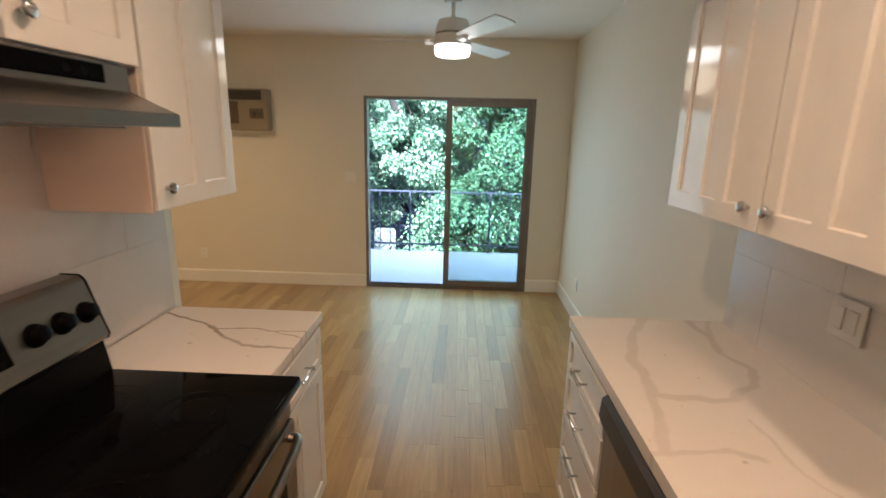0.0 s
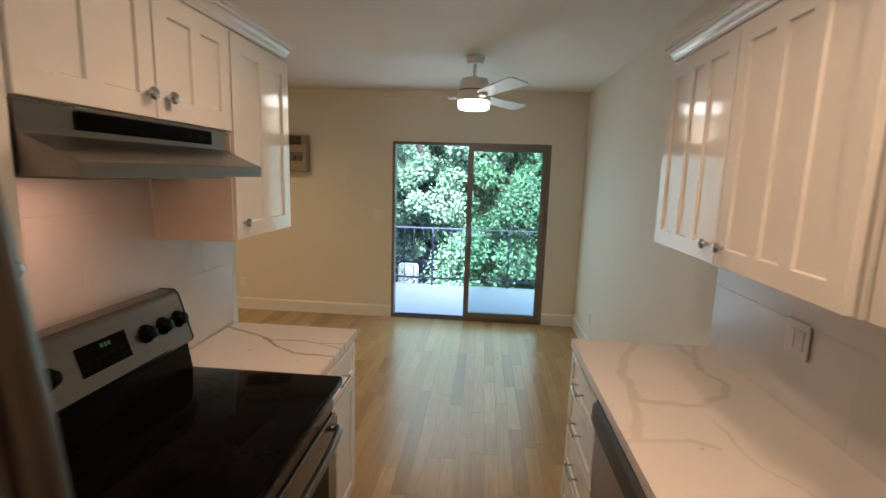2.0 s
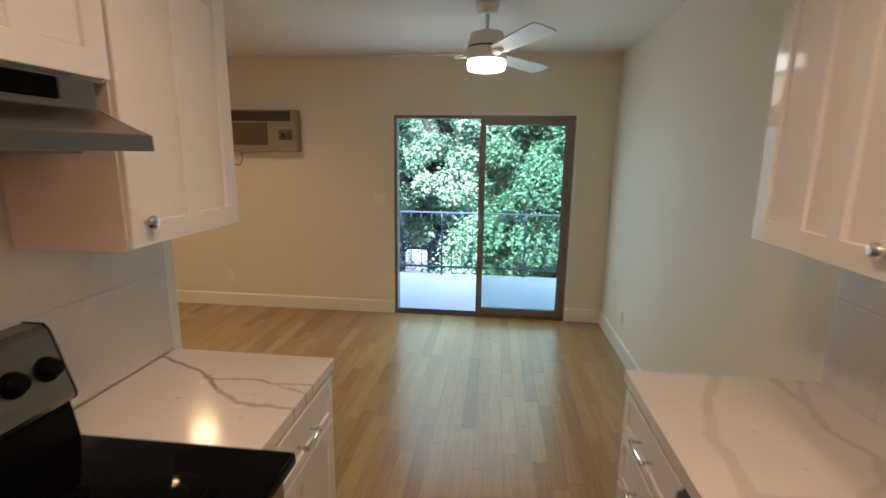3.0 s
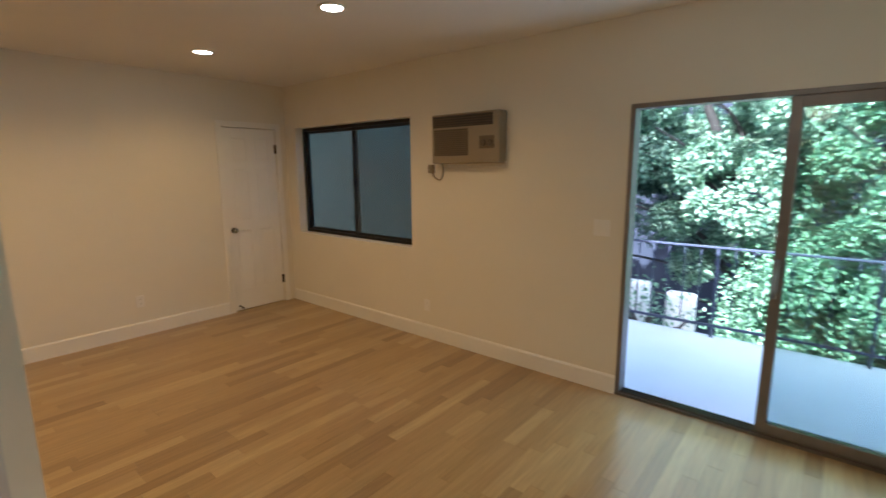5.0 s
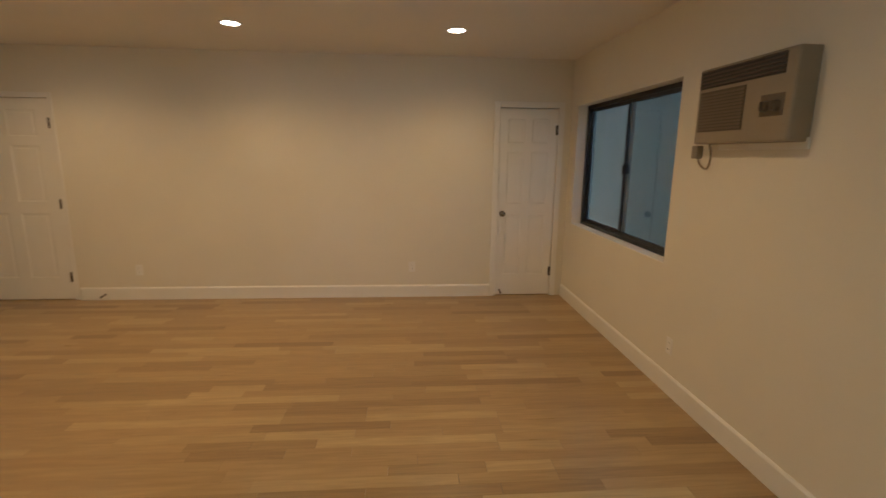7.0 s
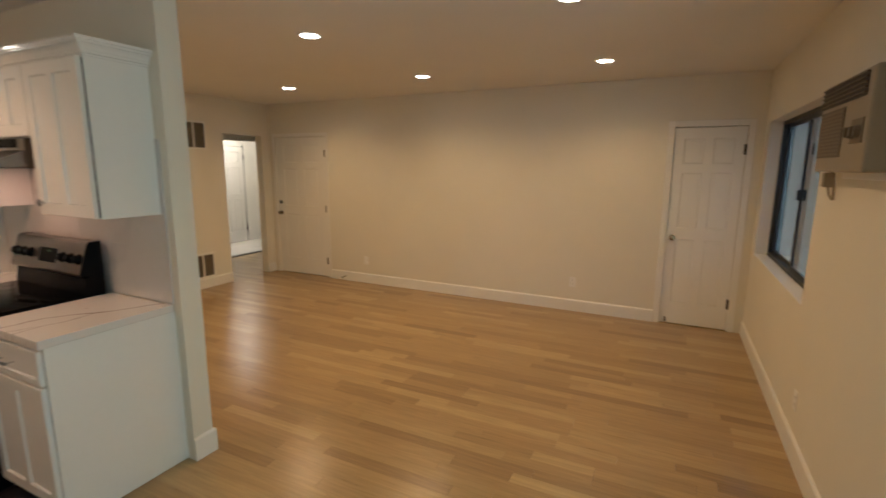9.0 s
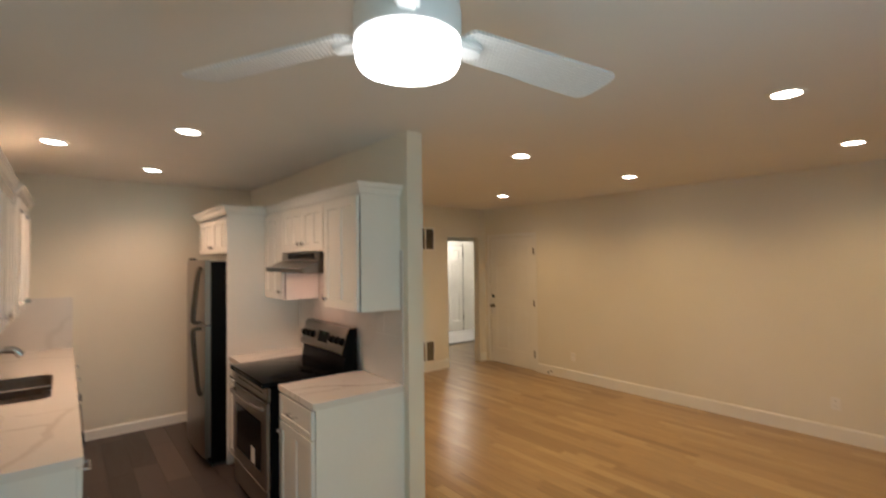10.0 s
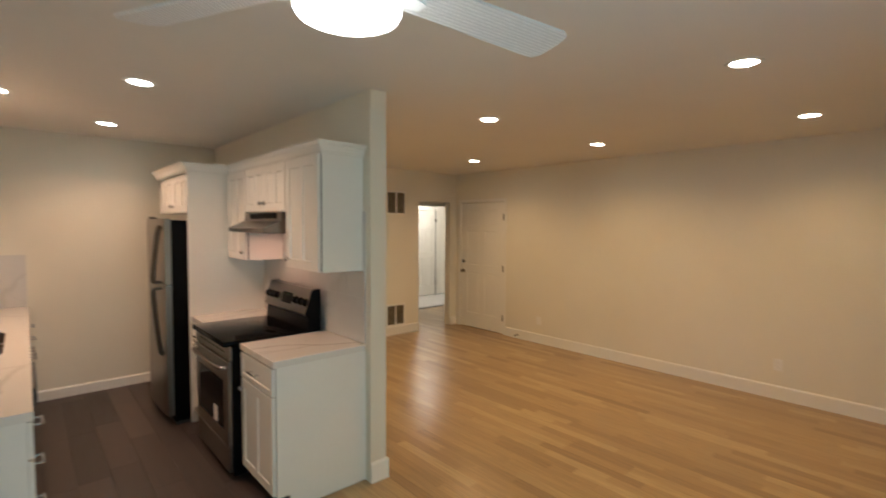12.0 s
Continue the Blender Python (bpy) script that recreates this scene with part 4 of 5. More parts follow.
def glass_cabinet():
    u0, u1 = -0.16, 0.944
    m = face_right(1.495, 0)
    dp = EX - 1.495 - 0.002
    c = thing("display_cabinet", (1.65, (u0 + u1) / 2, UB), "white wall cabinet with glass doors and empty shelves above the sink", "cabinet", "wall cabinets")
    t = 0.018
    part("body", boxes((u0, u0 + t, -dp, 0, UB, UT), (u1 - t, u1, -dp, 0, UB, UT), (u0 + t, u1 - t, -dp, 0, UB, UB + t), (u0 + t, u1 - t, -dp, 0, UT - t, UT), (u0 + t, u1 - t, -dp, -dp + 0.008, UB + t, UT - t)), M_CABIN, c, m=m)
    for w in (1.66, 1.90):
        part("shelf", boxes((u0 + t + 0.002, u1 - t - 0.002, -dp + 0.01, -0.03, w, w + 0.018)), M_CABIN, c, m=m)
    pins = bmesh.new()
    for k in range(9):
        for v in (-0.06, -dp + 0.06):
            cyl(pins, (u1 - t - 0.0012, v, 1.52 + 0.064 * k), (0, 1, 0), 0.003, 0.003, n=6)
    tagged(part("shelf_pin_holes", pins, M_DARKPL, c, "small dark shelf-pin holes", m=m), kind="stuff")
    mid = (u0 + u1) / 2
    for a, b, ku in ((u0 + 0.004, mid - 0.003, mid - 0.04), (mid + 0.003, u1 - 0.004, mid + 0.04)):
        d = shaker(m, c, a, b, UB + 0.006, UT - 0.035, 0.002, 1, "door", 0.058, True)
        g = sub("pane", boxes((a + 0.05, b - 0.05, 0.008, 0.012, UB + 0.056, UT - 0.085)), M_GLASS, d, "clear glass pane", m=m, smooth=False)
        g.visible_shadow = False
        knob(m, d, ku, UB + 0.065, 0.022)
        hu = b - 0.075 if b > mid + 0.1 else a + 0.075
        for w in (UB + 0.09, UT - 0.12):
            hb = boxes((hu - 0.02, hu + 0.02, -0.02, 0.001, w - 0.012, w + 0.014), bev=0.002)
            sub("hinge", hb, M_NICKEL, d, "nickel cup hinge", m=m, smooth=False)
    crown_along(m, u0, u1, UT, c, 0.0)


glass_cabinet()


def fridge_surround():
    solo("fridge_panel", boxes((PX1 + 0.002, 0.185, 0.446, 0.465, 0.004, UT), bev=0.001), M_CAB, "tall white panel between fridge and worktop", "panel")
    m = face_left(0.14, 0)
    c = thing("wall_cabinet", (-0.15, -0.12, 1.786), "white shaker cabinet with two doors above the fridge", "cabinet", "wall cabinets")
    part("body", boxes((-0.70, 0.445, -0.588, 0, 1.786, UT), bev=0.001), M_CAB, c, m=m)
    for a, b, ku in ((-0.694, -0.131, -0.17), (-0.125, 0.440, -0.085)):
        d = shaker(m, c, a, b, 1.792, UT - 0.035, 0.002, 2, "door", 0.058)
        knob(m, d, ku, 1.85, 0.022)
    crown_along(face_left(0.185, 0), -0.70, 0.465, UT, c, 0.0, True, 0.34)


fridge_surround()


# ---- appliances ----
def build_fridge():
    x0, x1, y0, y1, top = -0.36, 0.370, -0.293, 0.440, 1.733
    f = thing("refrigerator", ((x0 + x1) / 2, (y0 + y1) / 2, 0), "stainless steel top-freezer refrigerator with black sides", "refrigerator")
    part("cabinet", boxes((x0, x1 - 0.07, y0 + 0.004, y1 - 0.004, 0.03, top - 0.012), bev=0.006, seg=2), M_BLACK, f, "black enamel case")
    split = 1.185
    for name, z0, z1 in (("freezer_door", split + 0.006, top), ("fridge_door", 0.09, split - 0.006)):
        bm = bmesh.new()
        n = 10
        pts = [(x1 - 0.064, y0), (x1 - 0.064, y1)]
        for k in range(n + 1):
            t = k / n
            pts.append((x1 - 0.012 + 0.012 * math.sin(math.pi * t) - (0.008 if k in (0, n) else 0), y1 - (y1 - y0) * t))
        prism(bm, pts, "z", z0, z1)
        d = part(name, bm, M_STEELV, f, "brushed stainless door", smooth=True)
        h = bmesh.new()
        yy = y1 - 0.055
        reach = [(0.0, -0.004), (0.06, 0.016), (0.35, 0.036), (0.68, 0.052), (0.93, 0.060), (1.0, 0.050)]
        if z0 > 1:
            line = [(x1 + p, yy, z1 - 0.065 - q * (z1 - z0 - 0.085)) for q, p in reach]
        else:
            line = [(x1 + p, yy, z1 - 0.57 + q * 0.55) for q, p in reach]
        root = line[-1]
        box(h, x1 - 0.004, root[0] + 0.006, yy - 0.018, yy + 0.018, root[2] - 0.012, root[2] + 0.012, 0.004)
        tube(h, line, 0.021, 14, 0.85)
        sub("door_handle", h, M_HANDLE, d, "bowed stainless handle")
    part("kick_grille", boxes((x0 + 0.02, x1 - 0.075, y0 + 0.01, y1 - 0.01, 0.0, 0.085), bev=0.003), M_DARKPL, f)
    part("hinge_cover", boxes((x1 - 0.09, x1 - 0.03, y0 + 0.01, y0 + 0.07, top, top + 0.018), bev=0.006), M_DARKPL, f)


build_fridge()


def build_range():
    y0, y1 = 0.889, 1.646
    xb, xf = PX1 + 0.04, 0.224
    r = thing("electric_range", (-0.15, (y0 + y1) / 2, 0), "stainless and black freestanding electric range with glass cooktop", "range")
    part("body", boxes((xb + 0.02, xf - 0.01, y0 + 0.002, y1 - 0.002, 0.03, 0.895)), M_BLACK, r, "black enamel sides")
    ct = bmesh.new()
    box(ct, xb + 0.10, 0.271, y0, y1, 0.897, 0.931, 0.008, 3)
    part("cooktop", ct, M_BLACKGLASS, r, "black glass cooktop", smooth=True)
    for cx, cy, rad in ((0.06, 1.08, 0.115), (0.06, 1.45, 0.09), (-0.18, 1.08, 0.08), (-0.18, 1.45, 0.105)):
        for q in (rad, rad * 0.62):
            bm = bmesh.new()
            n = 40
            a = [bm.verts.new((cx + q * math.cos(2 * math.pi * k / n), cy + q * math.sin(2 * math.pi * k / n), 0.9314)) for k in range(n)]
            b = [bm.verts.new((cx + (q - 0.003) * math.cos(2 * math.pi * k / n), cy + (q - 0.003) * math.sin(2 * math.pi * k / n), 0.9314)) for k in range(n)]
            for k in range(n):
                bm.faces.new((a[k], a[(k + 1) % n], b[(k + 1) % n], b[k]))
            part("burner_ring", bm, M_RING, r, "thin grey printed ring")
    # back guard with controls
    g = bmesh.new()
    prism(g, [(xb, 0.90), (xb + 0.115, 0.90), (xb + 0.095, 1.02), (xb + 0.070, 1.03), (xb, 1.03)], "y", y0, y1)
    part("backguard_base", g, M_BLACK, r, smooth=True)
    g = bmesh.new()
    prism(g, [(xb, 1.03), (xb + 0.112, 1.03), (xb + 0.119, 1.045), (xb + 0.070, 1.205), (xb + 0.055, 1.22), (xb, 1.22)], "y", y0 + 0.004, y1 - 0.004)
    bg = part("backguard", g, M_STEEL, r, "stainless control panel", smooth=True)
    for a, b in ((y0, y0 + 0.004), (y1 - 0.004, y1)):
        g = bmesh.new()
        prism(g, [(xb, 1.03), (xb + 0.114, 1.03), (xb + 0.121, 1.045), (xb + 0.072, 1.207), (xb + 0.056, 1.223), (xb, 1.223)], "y", a, b)
        part("backguard_end", g, M_BLACK, r)
    nrm = Vector((0.16, 0, 0.049)).normalized()
    tilt = Vector((-0.049, 0, 0.16)).normalized()
    mid = Vector((xb + 0.0945, 0, 1.125))

    def on_panel(name, ya, yb, h0, h1, mat, lift, label=""):
        bm = bmesh.new()
        box(bm, -lift, lift, ya, yb, h0, h1, 0.0015)
        mm = Matrix((( nrm.x, 0, tilt.x, mid.x), (0, 1, 0, 0), (nrm.z, 0, tilt.z, mid.z), (0, 0, 0, 1)))
        return part(name, bm, mat, r, label, m=mm)
    on_panel("display", 1.185, 1.365, -0.042, 0.042, M_BLACKGLASS, 0.003, "black glass clock display")
    bars = bmesh.new()
    for k in range(5):
        for j in range(2):
            box(bars, 0.003, 0.0042, 1.200 + 0.032 * k, 1.216 + 0.032 * k, -0.03 + 0.022 * j, -0.024 + 0.022 * j)
    mm = Matrix(((nrm.x, 0, tilt.x, mid.x), (0, 1, 0, 0), (nrm.z, 0, tilt.z, mid.z), (0, 0, 0, 1)))
    part("clock_digits", boxes((0.003, 0.0042, 1.267, 1.274, 0.018, 0.030), (0.003, 0.0042, 1.280, 1.287, 0.018, 0.030), (0.003, 0.0042, 1.293, 1.300, 0.018, 0.030)), glow("clock_glow", (0.45, 0.9, 0.2), 0.009, (0.01, 0.01, 0.01)), r, "dim green clock digits", m=mm)
    part("display_marks", bars, M_RING, r, "unreadable grey key marks", m=mm)
    for ky in (0.930, 1.010, 1.090, 1.440, 1.520, 1.600):
        k = bmesh.new()
        c = mid + Vector((0, ky, 0))
        cyl(k, c, nrm, 0.031, 0.008, 0.029, 22)
        cyl(k, c + nrm * 0.008, nrm, 0.024, 0.022, 0.020, 22, 0.003)
        part("control_knob", k, M_BLACK, r, "black plastic burner knob", smooth=True)
    # oven front
    part("vent_trim", boxes((xf - 0.008, xf + 0.012, y0 + 0.004, y1 - 0.004, 0.80, 0.893), bev=0.003), M_STEEL, r)
    slots = bmesh.new()
    for k in range(6):
        a = y0 + 0.10 + k * 0.095
        box(slots, xf + 0.0125, xf + 0.0135, a, a + 0.075, 0.842, 0.856)
    part("vent_slots", slots, M_DARKPL, r, "dark vent slots")
    dr = boxes((xf - 0.006, xf + 0.022, y0 + 0.006, y1 - 0.006, 0.235, 0.795), bev=0.005)
    door = part("oven_door", dr, M_STEEL, r, "stainless oven door")
    sub("oven_window", boxes((xf + 0.022, xf + 0.026, y0 + 0.10, y1 - 0.10, 0.33, 0.66), bev=0.0015), M_BLACKGLASS, door, "dark glass window", smooth=False)
    sub("sticker", boxes((xf + 0.0262, xf + 0.0268, 1.345, 1.425, 0.34, 0.45)), M_PLASTIC, door, "pale paper sticker", smooth=False)
    h = bmesh.new()
    tube(h, [(xf + 0.018, y0 + 0.05, 0.755), (xf + 0.055, y0 + 0.08, 0.755), (xf + 0.068, (y0 + y1) / 2, 0.757), (xf + 0.055, y1 - 0.08, 0.755), (xf + 0.018, y1 - 0.05, 0.755)], 0.014, 12)
    sub("oven_handle", h, M_STEEL, door, "bowed stainless bar handle")
    part("storage_drawer", boxes((xf - 0.006, xf + 0.018, y0 + 0.006, y1 - 0.006, 0.06, 0.228), bev=0.005), M_STEEL, r, "stainless storage drawer")


build_range()


def build_hood():
    y0, y1 = 0.908, 1.632
    h = thing("range_hood", (-0.22, (y0 + y1) / 2, 1.634), "stainless steel under-cabinet range hood, light on", "range hood")
    xb = PX1 + 0.012
    bm = bmesh.new()
    prism(bm, [(xb, 1.634), (-0.003, 1.634), (-0.003, 1.666), (-0.128, 1.718), (-0.128, 1.779), (xb, 1.779)], "y", y0, y1)
    bmesh.ops.bevel(bm, geom=bm.edges[:], offset=0.002, segments=1, affect="EDGES")
    part("canopy", bm, M_STEEL, h)
    part("vent_strip", boxes((-0.131, -0.122, 1.04, 1.545, 1.732, 1.774), bev=0.0035, seg=2), M_BLACKGLASS, h, "black glossy control strip")
    for k in (0, 1):
        b = bmesh.new()
        cyl(b, (-0.124, 1.48 - 0.05 * k, 1.753), (1, 0, 0), 0.010, 0.003, n=14)
        part("hood_knob", b, M_BLACK, h, smooth=True)
    part("filter", boxes((-0.40, -0.08, y0 + 0.10, y1 - 0.10, 1.628, 1.6335)), M_STEELV, h, "mesh grease filter")
    part("hood_light", boxes((-0.28, -0.22, 1.13, 1.21, 1.6255, 1.6282), bev=0.001), glow("hood_bulb", (1.0, 0.55, 0.30), 0.12), h, "small warm hood lamp")
    lamp = new("hood_lamp", bpy.data.lights.new("hood_lamp", "AREA"))
    lamp.data.shape, lamp.data.size, lamp.data.size_y = "RECTANGLE", 0.05, 0.10
    lamp.data.energy, lamp.data.color = 0.15, (1.0, 0.46, 0.24)
    lamp.matrix_world = look((-0.23, 1.17, 1.617), (-0.31, 1.17, 0.9))


build_hood()


def build_dishwasher():
    y0, y1, x = 1.103, 1.717, 1.196
    d = thing("dishwasher", (1.45, (y0 + y1) / 2, 0), "stainless steel built-in dishwasher with dark control strip", "dishwasher")
    part("tub", boxes((x + 0.03, 1.74, y0 + 0.006, y1 - 0.006, 0.02, 0.868)), M_DARKPL, d)
    part("door_panel", boxes((x, x + 0.028, y0 + 0.004, y1 - 0.004, 0.11, 0.765), bev=0.004), M_STEELV, d, "brushed stainless door")
    bm = bmesh.new()
    prism(bm, [(x + 0.028, 0.772), (x - 0.012, 0.772), (x - 0.022, 0.80), (x - 0.018, 0.858), (x - 0.004, 0.870), (x + 0.028, 0.870)], "y", y0 + 0.004, y1 - 0.004)
    part("control_strip", bm, M_DARKPL, d, "dark plastic control strip with recessed grip", smooth=True)
    part("kick_plate", boxes((x + 0.05, x + 0.06, y0 + 0.006, y1 - 0.006, 0.0, 0.105)), M_DARKPL, d)


build_dishwasher()


# ---- living room wall fittings ----
def build_ac():
    x0, x1, z0, z1 = -1.905, -1.222, 1.640, 2.043
    yf = NY - 0.105
    a = thing("wall_air_conditioner", ((x0 + x1) / 2, NY, z0), "beige through-wall air conditioner with brown grilles", "air conditioner")
    bm = bmesh.new()
    box(bm, x0, x1, yf, NY + 0.02, z0, z1, 0.012, 2)
    part("case", bm, M_ACBODY, a)
    part("louvre_recess", boxes((x0 + 0.02, x1 - 0.06, yf - 0.002, yf + 0.01, z1 - 0.108, z1 - 0.018)), M_VENTD, a, "dark louvre opening")
    for k in range(5):
        z = z1 - 0.098 + 0.019 * k
        bmv = boxes((x0 + 0.022, x1 - 0.062, yf - 0.010, yf - 0.001, z, z + 0.006))
        part("louvre", bmv, M_ACGRILLE, a)
    part("intake_recess", boxes((x0 + 0.03, x0 + 0.385, yf - 0.003, yf + 0.01, z0 + 0.065, z1 - 0.125)), M_ACGRILLE, a, "brown intake panel")
    for k in range(12):
        z = z0 + 0.075 + k * 0.0165
        part("intake_slat", boxes((x0 + 0.034, x0 + 0.381, yf - 0.006, yf - 0.002, z, z + 0.009)), M_ACSLAT, a)
    part("control_plate", boxes((x1 - 0.185, x1 - 0.045, yf - 0.004, yf + 0.004, z0 + 0.115, z1 - 0.19), bev=0.002), M_ACSLAT, a)
    for k in (0, 1):
        b = bmesh.new()
        cyl(b, (x1 - 0.148 + 0.065 * k, yf - 0.004, z0 + 0.16), (0, -1, 0), 0.026, 0.02, 0.022, 18)
        box(b, x1 - 0.152 + 0.065 * k, x1 - 0.144 + 0.065 * k, yf - 0.034, yf - 0.02, z0 + 0.14, z0 + 0.18)
        part("dial", b, M_ACSLAT, a, smooth=True)
    part("wall_trim", boxes((x0 + 0.09, x1 + 0.012, NY - 0.012, NY - 0.0005, z0 - 0.032, z0 + 0.02), bev=0.003), M_TRIM, a, "cream painted strip under the case")
    w = bmesh.new()
    tube(w, [(x0 + 0.065, NY - 0.05, z0 + 0.01), (x0 + 0.062, NY - 0.03, z0 - 0.06), (x0 + 0.025, NY - 0.02, z0 - 0.135), (x0 - 0.045, NY - 0.02, z0 - 0.115), (x0 - 0.075, NY - 0.025, z0 - 0.05)], 0.006, 8)
    part("power_cord", w, M_ACBODY, a, "beige looped power cord", smooth=True)
    part("plug", boxes((x0 - 0.105, x0 - 0.055, NY - 0.045, NY - 0.0005, z0 - 0.08, z0 - 0.005), bev=0.005), M_ACBODY, a, "beige plug in the wall")


build_ac()


def plate(name, m, u, w, label, category, wide=0.072, high=0.115, kind="outlet", face=None):
    o = thing(name, tuple(m @ Vector((u, 0, w))), label, category)
    part("cover_plate", boxes((u - wide / 2, u + wide / 2, 0.0005, 0.006, w - high / 2, w + high / 2), bev=0.002), face or M_PLASTIC, o, m=m)
    n = 2 if wide > 0.1 else 1
    for k in range(n):
        c = u + (k - (n - 1) / 2) * 0.046
        if kind == "switch":
            part("rocker", boxes((c - 0.016, c + 0.016, 0.006, 0.010, w - 0.033, w + 0.033), bev=0.002), face or M_TRIM, o, m=m)
        else:
            for s in (-1, 1):
                part("socket_face", boxes((c - 0.016, c + 0.016, 0.006, 0.008, w + s * 0.022 - 0.014, w + s * 0.022 + 0.014), bev=0.002), M_TRIM, o, m=m)
                part("socket_slots", boxes((c - 0.007, c - 0.005, 0.008, 0.0085, w + s * 0.022 - 0.004, w + s * 0.022 + 0.006), (c + 0.005, c + 0.007, 0.008, 0.0085, w + s * 0.022 - 0.004, w + s * 0.022 + 0.006)), M_DARKPL, o, m=m)
    return o


NM = Matrix(((1, 0, 0, 0), (0, -1, 0, NY), (0, 0, 1, 0), (0, 0, 0, 1)))
plate("light_switch", NM, -0.432, 1.188, "white double rocker light switch on the wall by the glass door", "light switch", 0.115, 0.115, "switch")
plate("wall_outlet", NM, -2.075, 0.325, "white electrical outlet low on the wall", "outlet")
plate("wall_outlet", face_left(WX, 0), 3.597, 0.342, "white electrical outlet low on the wall", "outlet")
plate("wall_outlet", face_left(WX, 0), 0.71, 0.325, "white electrical outlet low on the wall", "outlet")
plate("wall_outlet", face_right(EX - 0.013, 0), 1.65, 1.163, "white double outlet plate on the tiled splashback", "outlet", 0.118, 0.118, "switch", M_ALMOND)
plate("wall_outlet", face_right(EX, 0), 4.55, 0.33, "white electrical outlet low on the wall", "outlet")


def door_stop(y, x=WX + 0.015):
    d = thing("door_stop", (x, y, 0.06), "small metal door stop on the baseboard", "door stop")
    b = bmesh.new()
    cyl(b, (x, y, 0.06), (1, 0, -0.1), 0.012, 0.006, n=14)
    cyl(b, (x + 0.005, y, 0.06), (1, 0, -0.1), 0.006, 0.06, n=12)
    part("rod", b, M_NICKEL, d, smooth=True)
    t = bmesh.new()
    cyl(t, (x + 0.064, y, 0.054), (1, 0, -0.1), 0.011, 0.014, n=14)
    part("rubber_tip", t, M_DARKPL, d, "dark rubber tip", smooth=True)


door_stop(0.343)
door_stop(CLO0 + 0.06, WX - 0.013)


def wall_vent(x0, x1, z0, z1):
    v = thing("wall_vent", ((x0 + x1) / 2, SY, z0), "white metal wall register with upright slats", "vent")
    y = SY
    part("backing", boxes((x0 + 0.02, x1 - 0.02, y + 0.001, y + 0.003, z0 + 0.02, z1 - 0.02)), M_VENTD, v, "dark duct opening")
    f = 0.024
    part("frame", boxes((x0, x0 + f, y + 0.001, y + 0.012, z0, z1), (x1 - f, x1, y + 0.001, y + 0.012, z0, z1), (x0 + f, x1 - f, y + 0.001, y + 0.012, z0, z0 + f), (x0 + f, x1 - f, y + 0.001, y + 0.012, z1 - f, z1), ((x0 + x1) / 2 - 0.012, (x0 + x1) / 2 + 0.012, y + 0.001, y + 0.012, z0 + f, z1 - f), bev=0.002), M_TRIM, v)
    k = x0 + f + 0.012
    while k < x1 - f - 0.008:
        part("slat", boxes((k, k + 0.004, y + 0.003, y + 0.010, z0 + f, z1 - f)), M_ACBODY, v)
        k += 0.016


wall_vent(-3.222, -2.86, 1.85, 2.21)
wall_vent(-3.212, -2.86, 0.138, 0.475)


